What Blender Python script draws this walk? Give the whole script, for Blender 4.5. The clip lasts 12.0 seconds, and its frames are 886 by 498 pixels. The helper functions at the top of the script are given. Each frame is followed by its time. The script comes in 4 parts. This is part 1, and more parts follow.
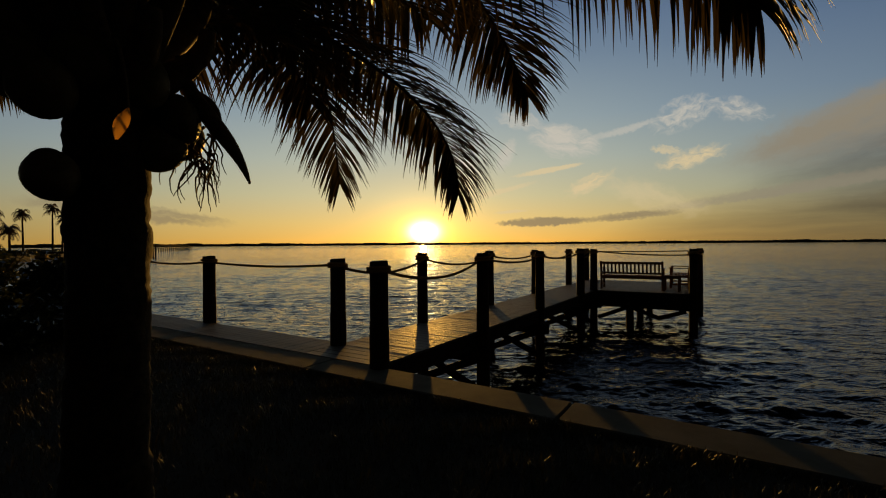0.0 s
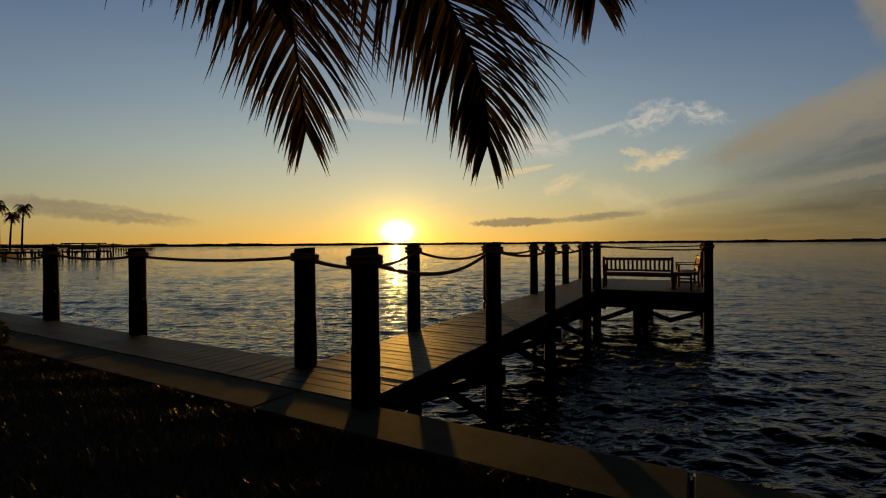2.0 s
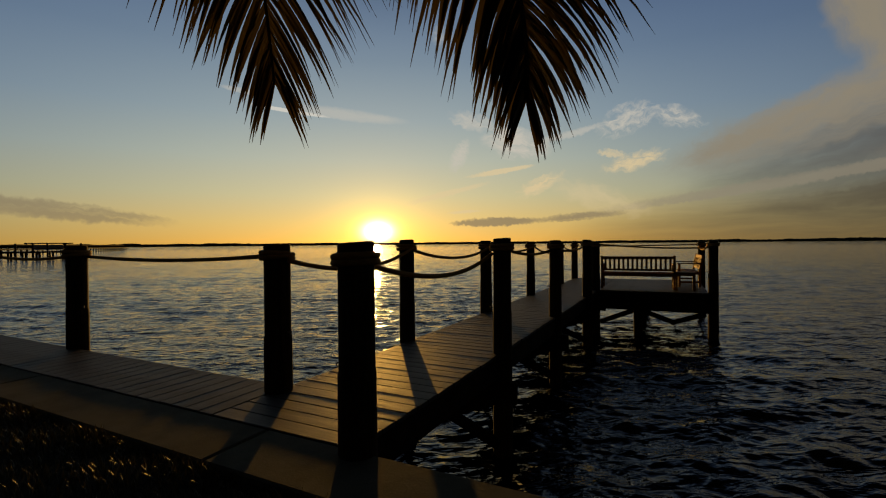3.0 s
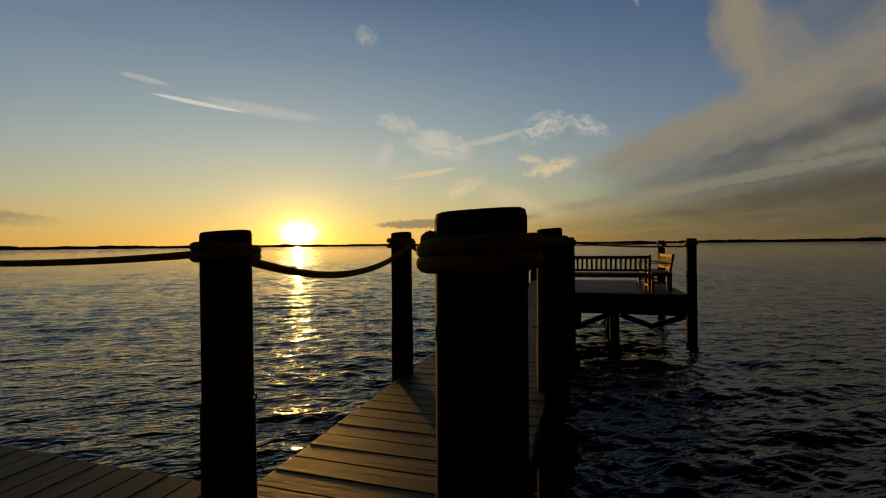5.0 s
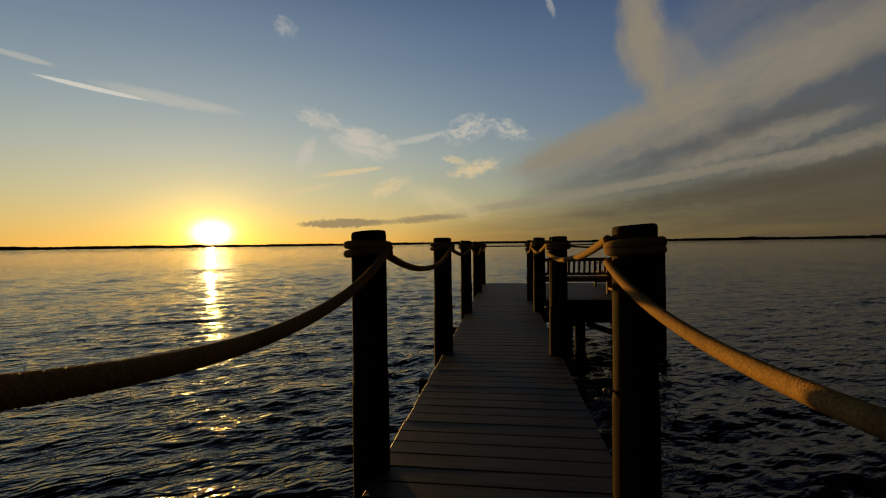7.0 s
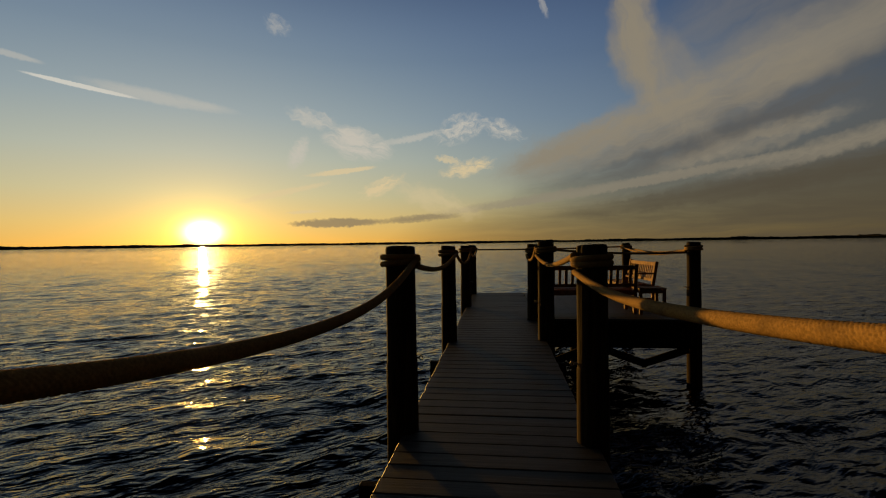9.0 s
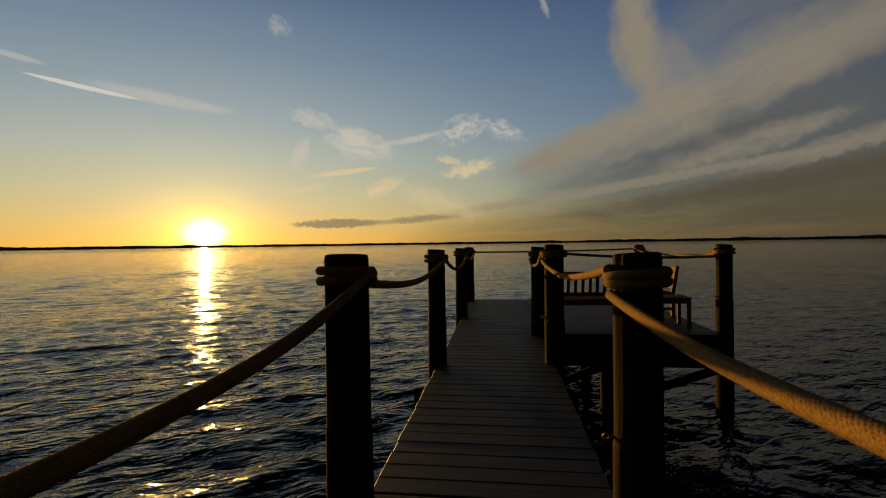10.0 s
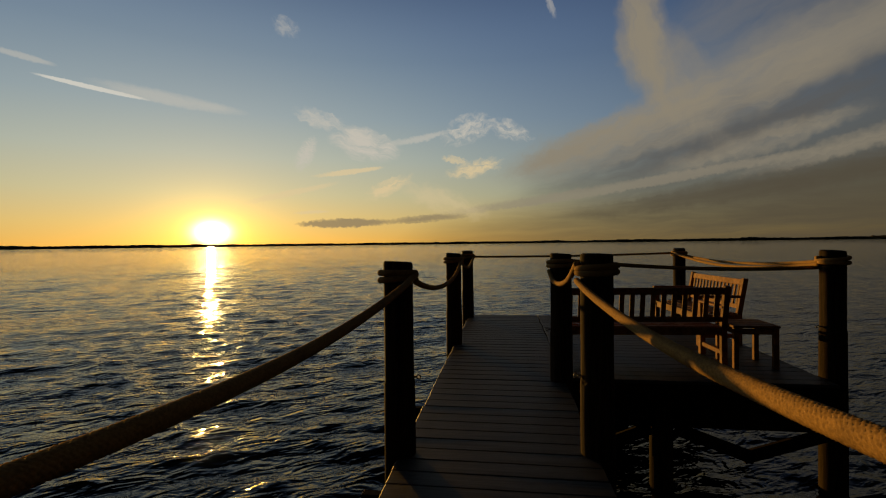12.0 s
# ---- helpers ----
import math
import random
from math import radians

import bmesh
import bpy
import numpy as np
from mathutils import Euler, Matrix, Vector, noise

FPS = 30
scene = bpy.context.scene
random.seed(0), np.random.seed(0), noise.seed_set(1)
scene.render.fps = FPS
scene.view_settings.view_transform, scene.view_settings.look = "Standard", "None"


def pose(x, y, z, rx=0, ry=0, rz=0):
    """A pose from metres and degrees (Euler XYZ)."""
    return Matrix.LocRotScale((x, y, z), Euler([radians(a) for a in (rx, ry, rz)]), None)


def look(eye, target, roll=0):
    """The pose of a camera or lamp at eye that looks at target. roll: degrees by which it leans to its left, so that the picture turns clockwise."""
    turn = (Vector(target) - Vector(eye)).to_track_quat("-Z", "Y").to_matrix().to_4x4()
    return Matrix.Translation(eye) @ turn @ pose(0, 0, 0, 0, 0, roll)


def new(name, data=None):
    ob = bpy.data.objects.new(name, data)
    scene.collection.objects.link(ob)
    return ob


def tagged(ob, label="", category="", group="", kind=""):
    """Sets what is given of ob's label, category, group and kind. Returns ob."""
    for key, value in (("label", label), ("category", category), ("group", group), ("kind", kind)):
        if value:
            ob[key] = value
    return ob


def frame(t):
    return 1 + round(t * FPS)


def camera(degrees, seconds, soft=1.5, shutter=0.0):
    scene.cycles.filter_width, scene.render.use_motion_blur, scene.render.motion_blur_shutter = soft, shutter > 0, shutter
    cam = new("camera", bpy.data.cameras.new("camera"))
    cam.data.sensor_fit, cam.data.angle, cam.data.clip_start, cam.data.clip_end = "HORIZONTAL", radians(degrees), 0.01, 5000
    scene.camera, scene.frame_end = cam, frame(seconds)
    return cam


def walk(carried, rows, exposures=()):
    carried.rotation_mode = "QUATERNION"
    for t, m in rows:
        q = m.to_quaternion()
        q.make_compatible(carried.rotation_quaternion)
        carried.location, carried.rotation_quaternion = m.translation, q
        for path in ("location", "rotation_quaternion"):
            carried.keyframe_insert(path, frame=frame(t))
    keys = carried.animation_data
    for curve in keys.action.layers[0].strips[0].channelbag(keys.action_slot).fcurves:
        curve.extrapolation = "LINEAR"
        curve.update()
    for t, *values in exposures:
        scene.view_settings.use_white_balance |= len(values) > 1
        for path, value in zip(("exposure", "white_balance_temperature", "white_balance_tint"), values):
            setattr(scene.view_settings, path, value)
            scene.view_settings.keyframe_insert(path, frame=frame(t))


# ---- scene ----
cam = camera(88.5, 12.0, soft=1.15)
PATH = [
    (0, (4.204, -4.509, 1.422), (3.134, -2.820, 1.4020), -0.4),
    (0.7, (3.816, -4.080, 1.374), (2.770, -2.376, 1.3520), -0.4),
    (1.5, (3.311, -3.604, 1.300), (2.313, -1.872, 1.2760), -0.5),
    (2.5, (2.726, -2.937, 1.228), (1.788, -1.171, 1.2100), -0.4),
    (3, (2.399, -2.606, 1.220), (1.504, -0.818, 1.1980), -0.5),
    (5, (0.977, -1.480, 1.157), (0.387, 0.431, 1.1400), -0.6),
    (5.5, (0.666, -1.196, 1.128), (0.172, 0.742, 1.1082), -0.9),
    (6, (0.422, -0.841, 1.141), (0.024, 1.119, 1.1212), -0.7),
    (6.5, (0.221, -0.450, 1.170), (-0.099, 1.524, 1.1492), -0.7),
    (7, (0.123, -0.007, 1.203), (-0.149, 1.974, 1.1802), -0.8),
    (7.5, (0.083, 0.468, 1.227), (-0.166, 2.452, 1.2032), -0.9),
    (9.5, (0.101, 2.521, 1.299), (-0.141, 4.506, 1.2742), -0.8),
    (10, (0.123, 3.038, 1.310), (-0.125, 5.023, 1.2882), -0.8),
    (10.5, (0.119, 3.518, 1.322), (-0.132, 5.502, 1.3002), -0.8),
    (11, (0.137, 4.028, 1.336), (-0.119, 6.011, 1.3142), -0.7),
    (11.5, (0.124, 4.539, 1.342), (-0.134, 6.522, 1.3192), -0.7),
    (12, (0.127, 5.058, 1.361), (-0.145, 7.039, 1.3382), -0.7),
]
walk(cam, [(t, look(eye, target, roll)) for t, eye, target, roll in PATH])

# ---- world, sun and exposure ----
SUN_AZ, SUN_EL = -34.85, 1.5          # degrees from the dock's axis, and above the horizon
scene.view_settings.exposure = -0.08


class Nodes:
    """Short hand for building a node tree."""

    def __init__(self, tree):
        self.tree = tree
        tree.nodes.clear()

    def add(self, kind):
        return self.tree.nodes.new(kind)

    def vector(self, operation):
        n = self.tree.nodes.new("ShaderNodeVectorMath")
        n.operation = operation
        return n

    def put(self, socket, value):
        if isinstance(value, bpy.types.NodeSocket):
            self.tree.links.new(value, socket)
        elif isinstance(value, (tuple, list)) and len(value) == 3 and socket.type == "RGBA":
            socket.default_value = (*value, 1)
        else:
            socket.default_value = value

    def math(self, op, a, b=0.0, c=0.0, clamp=False):
        n = self.add("ShaderNodeMath")
        n.operation, n.use_clamp = op, clamp
        for s, v in zip(n.inputs, (a, b, c)):
            self.put(s, v)
        return n.outputs[0]

    def mix(self, f, a, b, mode="MIX"):
        n = self.add("ShaderNodeMix")
        n.data_type, n.blend_type = "RGBA", mode
        self.put(n.inputs[0], f), self.put(n.inputs[6], a), self.put(n.inputs[7], b)
        return n.outputs[2]

    def ramp(self, f, *stops):
        n = self.add("ShaderNodeValToRGB")
        while len(n.color_ramp.elements) < len(stops):
            n.color_ramp.elements.new(0.5)
        for e, (p, c) in zip(n.color_ramp.elements, stops):
            e.position, e.color = p, (*c, 1) if isinstance(c, tuple) else (c, c, c, 1)
        self.put(n.inputs[0], f)
        return n.outputs[0]

    def noise(self, vec, scale, detail=3.0, rough=0.55, distort=0.0):
        n = self.add("ShaderNodeTexNoise")
        if vec is not None:
            self.put(n.inputs["Vector"], vec)
        n.inputs["Scale"].default_value, n.inputs["Detail"].default_value = scale, detail
        n.inputs["Roughness"].default_value, n.inputs["Distortion"].default_value = rough, distort
        return n.outputs["Fac"]

    def step(self, f, lo, hi):
        n = self.add("ShaderNodeMapRange")
        n.interpolation_type = "SMOOTHSTEP"
        self.put(n.inputs[0], f), self.put(n.inputs[1], lo), self.put(n.inputs[2], hi)
        return n.outputs[0]


def build_world():
    w = bpy.data.worlds.new("evening_sky")
    scene.world = w
    w.use_nodes = True
    g = Nodes(w.node_tree)
    d = g.add("ShaderNodeTexCoord").outputs["Generated"]
    sep = g.add("ShaderNodeSeparateXYZ")
    g.put(sep.inputs[0], d)
    x, y, z = sep.outputs
    deg = 57.29578
    az = g.math("MULTIPLY", g.math("ARCTAN2", x, y), deg)
    el = g.math("MULTIPLY", g.math("ARCSINE", z), deg)

    sky = g.add("ShaderNodeTexSky")
    sky.sky_type, sky.sun_disc = "NISHITA", False
    sky.sun_elevation, sky.sun_rotation = radians(SUN_EL + 2.2), radians(SUN_AZ)
    sky.altitude, sky.air_density, sky.dust_density, sky.ozone_density = 0, 1.0, 0.45, 2.0
    base = g.mix(1.0, sky.outputs[0], (SKY_TINT), "MULTIPLY")
    gain = g.vector("SCALE")
    g.put(gain.inputs[0], base)
    gain.inputs[3].default_value = SKY_GAIN

    # angle from the sun
    s = (math.sin(radians(SUN_AZ)) * math.cos(radians(SUN_EL)), math.cos(radians(SUN_AZ)) * math.cos(radians(SUN_EL)), math.sin(radians(SUN_EL)))
    dot = g.vector("DOT_PRODUCT")
    g.put(dot.inputs[0], d)
    dot.inputs[1].default_value = s
    off = g.math("MULTIPLY", g.math("ARCCOSINE", g.math("MINIMUM", dot.outputs["Value"], 1.0)), deg)
    # evening haze over the clear sky: gold at the horizon, pale in the middle, blue above; it fades away from the sunset
    haze = g.ramp(g.math("DIVIDE", el, 60.0, clamp=True), *HAZE)
    mixed = g.mix(HAZE_SHARE, gain.outputs[0], haze)
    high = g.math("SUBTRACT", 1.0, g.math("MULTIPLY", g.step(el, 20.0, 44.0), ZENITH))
    aside = g.math("SUBTRACT", 1.0, g.math("MULTIPLY", g.step(off, 12.0, 60.0), ASIDE))
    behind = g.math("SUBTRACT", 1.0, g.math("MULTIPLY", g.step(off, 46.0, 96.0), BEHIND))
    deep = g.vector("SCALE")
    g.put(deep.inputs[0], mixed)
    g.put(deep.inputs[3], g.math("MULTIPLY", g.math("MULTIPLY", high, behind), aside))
    blue = g.vector("MULTIPLY")
    g.put(blue.inputs[0], deep.outputs[0])
    g.put(blue.inputs[1], g.mix(g.step(off, 15.0, 60.0), (1, 1, 1), (0.80, 0.93, 1.22)))
    col = blue.outputs[0]

    flat = g.add("ShaderNodeCombineXYZ")
    g.put(flat.inputs[0], az), g.put(flat.inputs[1], el)
    uv = flat.outputs[0]

    def cloud(col, a, e, turn, long, wide, scale, stretch, lo, hi, tone, amount, warp=0.0, bend=0.0):
        """A cloud round the direction (a, e) degrees: an ellipse of long x wide degrees, turned, broken up by drawn-out noise."""
        m = g.add("ShaderNodeMapping")
        m.vector_type = "TEXTURE"
        m.inputs["Location"].default_value = (a, e, 0)
        m.inputs["Rotation"].default_value = (0, 0, radians(turn))
        g.put(m.inputs["Vector"], uv)
        v = m.outputs[0]
        if warp:
            wn = g.add("ShaderNodeTexNoise")
            g.put(wn.inputs["Vector"], v)
            wn.inputs["Scale"].default_value, wn.inputs["Detail"].default_value = 1.6 / wide, 2.0
            sh = g.vector("MULTIPLY_ADD")
            g.put(sh.inputs[0], wn.outputs["Color"])
            sh.inputs[1].default_value = (warp, warp, 0)
            g.put(sh.inputs[2], v)
            sub = g.vector("SUBTRACT")
            g.put(sub.inputs[0], sh.outputs[0])
            sub.inputs[1].default_value = (warp / 2, warp / 2, 0)
            v = sub.outputs[0]
        sp = g.add("ShaderNodeSeparateXYZ")
        g.put(sp.inputs[0], v)
        u = g.math("DIVIDE", sp.outputs[0], long)
        t = g.math("DIVIDE", g.math("SUBTRACT", sp.outputs[1], g.math("MULTIPLY", g.math("MULTIPLY", u, u), bend)), wide)
        r2 = g.math("ADD", g.math("MULTIPLY", u, u), g.math("MULTIPLY", t, t))
        env = g.math("SUBTRACT", 1.0, r2, clamp=True)
        st = g.add("ShaderNodeMapping")
        st.inputs["Scale"].default_value = (1 / stretch, 1, 1)
        st.inputs["Location"].default_value = (a * 1.7, e * 3.1, 0)
        g.put(st.inputs["Vector"], v)
        n = g.noise(st.outputs[0], scale * 1.25, 8.0, 0.62, 0.5)
        f = g.math("MULTIPLY", g.step(g.math("MULTIPLY", n, g.math("POWER", env, 0.85)), lo, hi), amount)
        keep, gain_, both = g.vector("SCALE"), g.vector("SCALE"), g.vector("ADD")
        g.put(keep.inputs[0], col), g.put(keep.inputs[3], g.math("SUBTRACT", 1.0, f))
        gain_.inputs[0].default_value = tone
        g.put(gain_.inputs[3], f)
        g.put(both.inputs[0], keep.outputs[0]), g.put(both.inputs[1], gain_.outputs[0])
        return both.outputs[0]

    for c in CLOUDS:
        col = cloud(col, *c)

    # the sun's own glare in the haze
    def lobe(width, tone, power):
        f = g.math("MULTIPLY", g.math("POWER", 2.718, g.math("MULTIPLY", g.math("POWER", g.math("DIVIDE", oval, width), power), -1.0)), 1.0)
        return g.mix(f, (0, 0, 0), tone)
    across = g.math("MULTIPLY", g.math("SUBTRACT", az, SUN_AZ + 0.15), 0.70)
    rise = g.math("SUBTRACT", el, SUN_EL + 0.1)
    oval = g.math("SQRT", g.math("ADD", g.math("MULTIPLY", across, across), g.math("MULTIPLY", rise, rise)))
    for width, tone, power in LOBES:
        col = g.mix(1.0, col, lobe(width, tone, power), "ADD")
    bg = g.add("ShaderNodeBackground")
    g.put(bg.inputs[0], col)
    bg.inputs[1].default_value = SKY_STRENGTH
    g.put(g.add("ShaderNodeOutputWorld").inputs[0], bg.outputs[0])


SKY_STRENGTH, SKY_GAIN, SKY_TINT = 0.1, 1.0, (0.95, 1.0, 1.08)
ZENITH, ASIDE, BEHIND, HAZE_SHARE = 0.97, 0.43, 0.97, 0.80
HAZE = [(0.0, (8.2, 4.3, 0.7)), (0.045, (7.7, 5.2, 1.6)), (0.10, (6.2, 5.5, 3.0)), (0.17, (4.8, 5.1, 4.1)), (0.25, (3.4, 4.15, 4.3)), (0.36, (2.2, 3.0, 3.75)), (0.5, (1.7, 2.6, 4.1)), (1.0, (0.35, 0.6, 1.2))]
LOBES = [(1.08, (80, 60, 28), 2.0), (2.5, (13, 8.0, 0.9), 1.3), (7.0, (0.7, 0.42, 0.06), 1.0)]
UMBER = (2.3, 1.8, 1.15)
CREAM, GOLD, GREY, DUSK, WHITE = (2.75, 2.35, 1.7), (7.4, 5.8, 3.3), (1.0, 0.95, 0.88), (0.78, 0.62, 0.40), (5.8, 5.4, 4.6)
# direction, turn, half size, noise scale, draw-out, edges of the noise, colour, amount, warp
CLOUDS = [
    (33, 0.6, 4, 50, 10.5, 0.20, 9, -0.04, 0.62, DUSK, 0.90, 1.2),             # low grey bank
    (27, 9.6, 9, 28, 4.2, 0.30, 9, 0.00, 0.50, GREY, 0.55, 1.5),
    (30, 6.0, 7, 26, 1.6, 0.55, 12, 0.02, 0.56, DUSK, 0.60, 1.0),
    (12, 6.2, 7, 24, 0.75, 0.50, 12, 0.03, 0.42, CREAM, 0.62, 0.6),
    (34, 8.9, 13, 11, 1.2, 0.50, 8, 0.05, 0.60, CREAM, 0.70, 1.0),
    (26, 9.9, 13, 11.5, 1.8, 0.50, 6, 0.06, 0.62, CREAM, 0.80, 1.6),
    (23, 12.4, 14, 25, 3.6, 0.30, 8, 0.00, 0.60, GREY, 0.80, 1.8),            # shaded underside of the great arm
    (20, 13.9, 16, 25, 3.6, 0.36, 7, 0.03, 0.66, CREAM, 0.95, 2.2, 0.6),       # its lit upper side
    (9.5, 12.0, 21, 12, 1.7, 0.60, 5, 0.06, 0.58, CREAM, 0.80, 1.6),
    (33, 18.8, 14, 16, 4.0, 0.28, 7, 0.02, 0.52, CREAM, 0.62, 2.2),
    (16.2, 20.8, -75, 14.0, 3.2, 0.34, 5, 0.03, 0.64, CREAM, 0.95, 2.0, 6.5),  # plume
    (19.5, 18.6, -50, 8.0, 3.4, 0.26, 5, 0.04, 0.60, CREAM, 0.55, 2.0),
    (28, 23.5, 24, 17, 6.0, 0.22, 6, 0.08, 0.70, CREAM, 0.32, 3.0),
    (-7.5, 5.4, -18, 7, 2.0, 0.55, 4, 0.10, 0.60, GOLD, 0.45, 1.6),
    (-3.8, 9.3, 12, 5.0, 1.4, 1.5, 2.6, 0.20, 0.62, GOLD, 0.85, 1.1),
    (-6.2, 10.4, -12, 2.2, 0.6, 1.2, 3, 0.16, 0.46, GOLD, 0.60, 0.8),
    (-4.6, 14.1, 18, 4.8, 2.4, 1.30, 1.8, 0.25, 0.62, WHITE, 0.85, 1.6, -0.8),
    (0.6, 13.8, -22, 4.4, 1.7, 1.4, 2.2, 0.24, 0.68, WHITE, 0.80, 1.4),
    (-17.3, 12.2, -14, 6.0, 2.6, 1.2, 4.0, 0.19, 0.57, WHITE, 0.95, 1.3),
    (-22.6, 14.9, -14, 4.4, 1.4, 1.2, 3, 0.19, 0.58, WHITE, 0.70, 1.3),
    (-24.4, 10.9, 62, 3.0, 1.3, 1.9, 0.30, 0.18, 0.56, WHITE, 0.80, 0.6),
    (-10.8, 12.9, 11, 4.6, 0.55, 0.8, 8, 0.10, 0.46, WHITE, 0.55, 0.5, 0.4),
    (-19.6, 8.9, 8, 5.4, 0.42, 1.1, 10, 0.12, 0.44, GOLD, 0.75, 0.3),
    (-14.6, 7.1, 24, 4.4, 1.25, 1.4, 3.6, 0.18, 0.60, GOLD, 0.90, 1.0),
    (-26.4, 6.2, 14, 7.0, 0.5, 0.9, 10, 0.12, 0.46, GOLD, 0.60, 0.4),
    (-23.8, 4.0, 3, 2.6, 0.3, 1.1, 6, 0.10, 0.44, GOLD, 0.60, 0.3),
    (-19.8, 2.7, 1, 6.6, 0.65, 0.8, 9, 0.06, 0.36, UMBER, 0.80, 0.6),
    (-9.8, 3.2, 4, 6.4, 0.55, 1.0, 9, 0.08, 0.40, UMBER, 0.75, 0.5),
    (-45.0, 15.6, -5, 4.9, 0.24, 0.5, 8, -0.02, 0.30, (6.8, 6.5, 5.7), 0.85, 0.12),     # vapour trail
    (-38.4, 15.6, -5, 8.6, 0.85, 0.7, 9, 0.06, 0.50, WHITE, 0.48, 0.3),
    (-50.2, 17.3, -6, 2.8, 0.35, 0.7, 8, 0.06, 0.44, WHITE, 0.45, 0.2),
    (-26.5, 24.4, -20, 2.2, 1.4, 1.3, 1.6, 0.20, 0.66, WHITE, 0.42, 1.2),
    (5.8, 26.6, -65, 1.6, 0.5, 1.3, 3, 0.12, 0.50, WHITE, 0.40, 0.4),
    (-66.5, 3.5, -6, 11, 1.1, 0.7, 10, 0.08, 0.44, UMBER, 0.65, 0.9),
]
build_world()

sun = new("sun", bpy.data.lights.new("sun", "SUN"))
sun.data.energy, sun.data.angle, sun.data.color = 4.6, radians(0.6), (1.0, 0.50, 0.085)
LOW = radians(SUN_EL - 0.85)
sun.matrix_world = look((0, 0, 0), (-math.sin(radians(SUN_AZ)) * math.cos(LOW), -math.cos(radians(SUN_AZ)) * math.cos(LOW), -math.sin(LOW)))


# ---- materials ----
def material(name):
    m = bpy.data.materials.new(name)
    m.use_nodes = True
    g = Nodes(m.node_tree)
    b = g.add("ShaderNodeBsdfPrincipled")
    g.put(g.add("ShaderNodeOutputMaterial").inputs[0], b.outputs[0])
    return m, g, b


def coords(g, scale=(1, 1, 1), kind="Object"):
    n = g.add("ShaderNodeMapping")
    n.inputs["Scale"].default_value = scale
    g.put(n.inputs["Vector"], g.add("ShaderNodeTexCoord").outputs[kind])
    return n.outputs[0]


def bump(g, b, height, strength=0.3, distance=0.01):
    n = g.add("ShaderNodeBump")
    n.inputs["Strength"].default_value, n.inputs["Distance"].default_value = strength, distance
    g.put(n.inputs["Height"], height)
    g.put(b.inputs["Normal"], n.outputs[0])


def wood(name, dark, light, grain, rough=(0.5, 0.8), depth=0.4, vary=0.25, spec=0.5):
    """Weathered timber: grain drawn out along the axis with the smallest scale, stains, and a tone of its own for each piece."""
    m, g, b = material(name)
    v = coords(g, grain)
    rnd = g.add("ShaderNodeObjectInfo").outputs["Random"]
    sh = g.vector("ADD")
    g.put(sh.inputs[0], v)
    cmb = g.add("ShaderNodeCombineXYZ")
    for i in range(3):
        g.put(cmb.inputs[i], g.math("MULTIPLY", rnd, 37.0 + 11 * i))
    g.put(sh.inputs[1], cmb.outputs[0])
    fine = g.noise(sh.outputs[0], 1.0, 6, 0.65, 0.6)
    stain = g.noise(coords(g), 2.3, 4, 0.6)
    c = g.mix(g.step(fine, 0.3, 0.72), dark, light)
    c = g.mix(g.math("MULTIPLY", g.step(stain, 0.45, 0.75), 0.55), c, tuple(x * 0.45 for x in dark))
    tone = g.math("ADD", 1 - vary, g.math("MULTIPLY", rnd, 2 * vary))
    sc = g.vector("SCALE")
    g.put(sc.inputs[0], c), g.put(sc.inputs[3], tone)
    g.put(b.inputs["Base Color"], sc.outputs[0])
    mr = g.add("ShaderNodeMapRange")
    g.put(mr.inputs[0], stain)
    mr.inputs[3].default_value, mr.inputs[4].default_value = rough
    g.put(b.inputs["Roughness"], mr.outputs[0])
    b.inputs["Specular IOR Level"].default_value = spec
    bump(g, b, fine, depth, 0.004)
    return m


POST = wood("weathered_pile", (0.014, 0.009, 0.005), (0.046, 0.031, 0.015), (28, 28, 1.6), (0.75, 0.95), depth=0.7, spec=0.05)
BOARD = wood("deck_board", (0.024, 0.025, 0.026), (0.047, 0.049, 0.050), (2.0, 45, 45), (0.52, 0.70), 0.5, 0.06, 0.25)
BOARD_Y = wood("boardwalk_board", (0.029, 0.031, 0.032), (0.055, 0.058, 0.060), (45, 2.0, 45), (0.5, 0.7), 0.5, 0.06, 0.2)
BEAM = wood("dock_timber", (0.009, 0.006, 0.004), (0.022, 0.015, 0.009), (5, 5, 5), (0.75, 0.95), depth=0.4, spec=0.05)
TEAK = wood("bench_teak", (0.11, 0.045, 0.013), (0.24, 0.11, 0.034), (14, 14, 14), (0.6, 0.8), 0.3, spec=0.15)


def rope_material():
    m, g, b = material("braided_rope")
    n = g.noise(coords(g), 160, 3)
    st = g.noise(coords(g), 9, 3)
    c = g.mix(g.step(n, 0.3, 0.7), (0.215, 0.13, 0.044), (0.35, 0.215, 0.073))
    c = g.mix(g.math("MULTIPLY", g.step(st, 0.5, 0.75), 0.6), c, (0.13, 0.085, 0.04))
    g.put(b.inputs["Base Color"], c)
    b.inputs["Roughness"].default_value = 0.9
    b.inputs["Specular IOR Level"].default_value = 0.1
    bump(g, b, n, 0.12, 0.001)
    return m


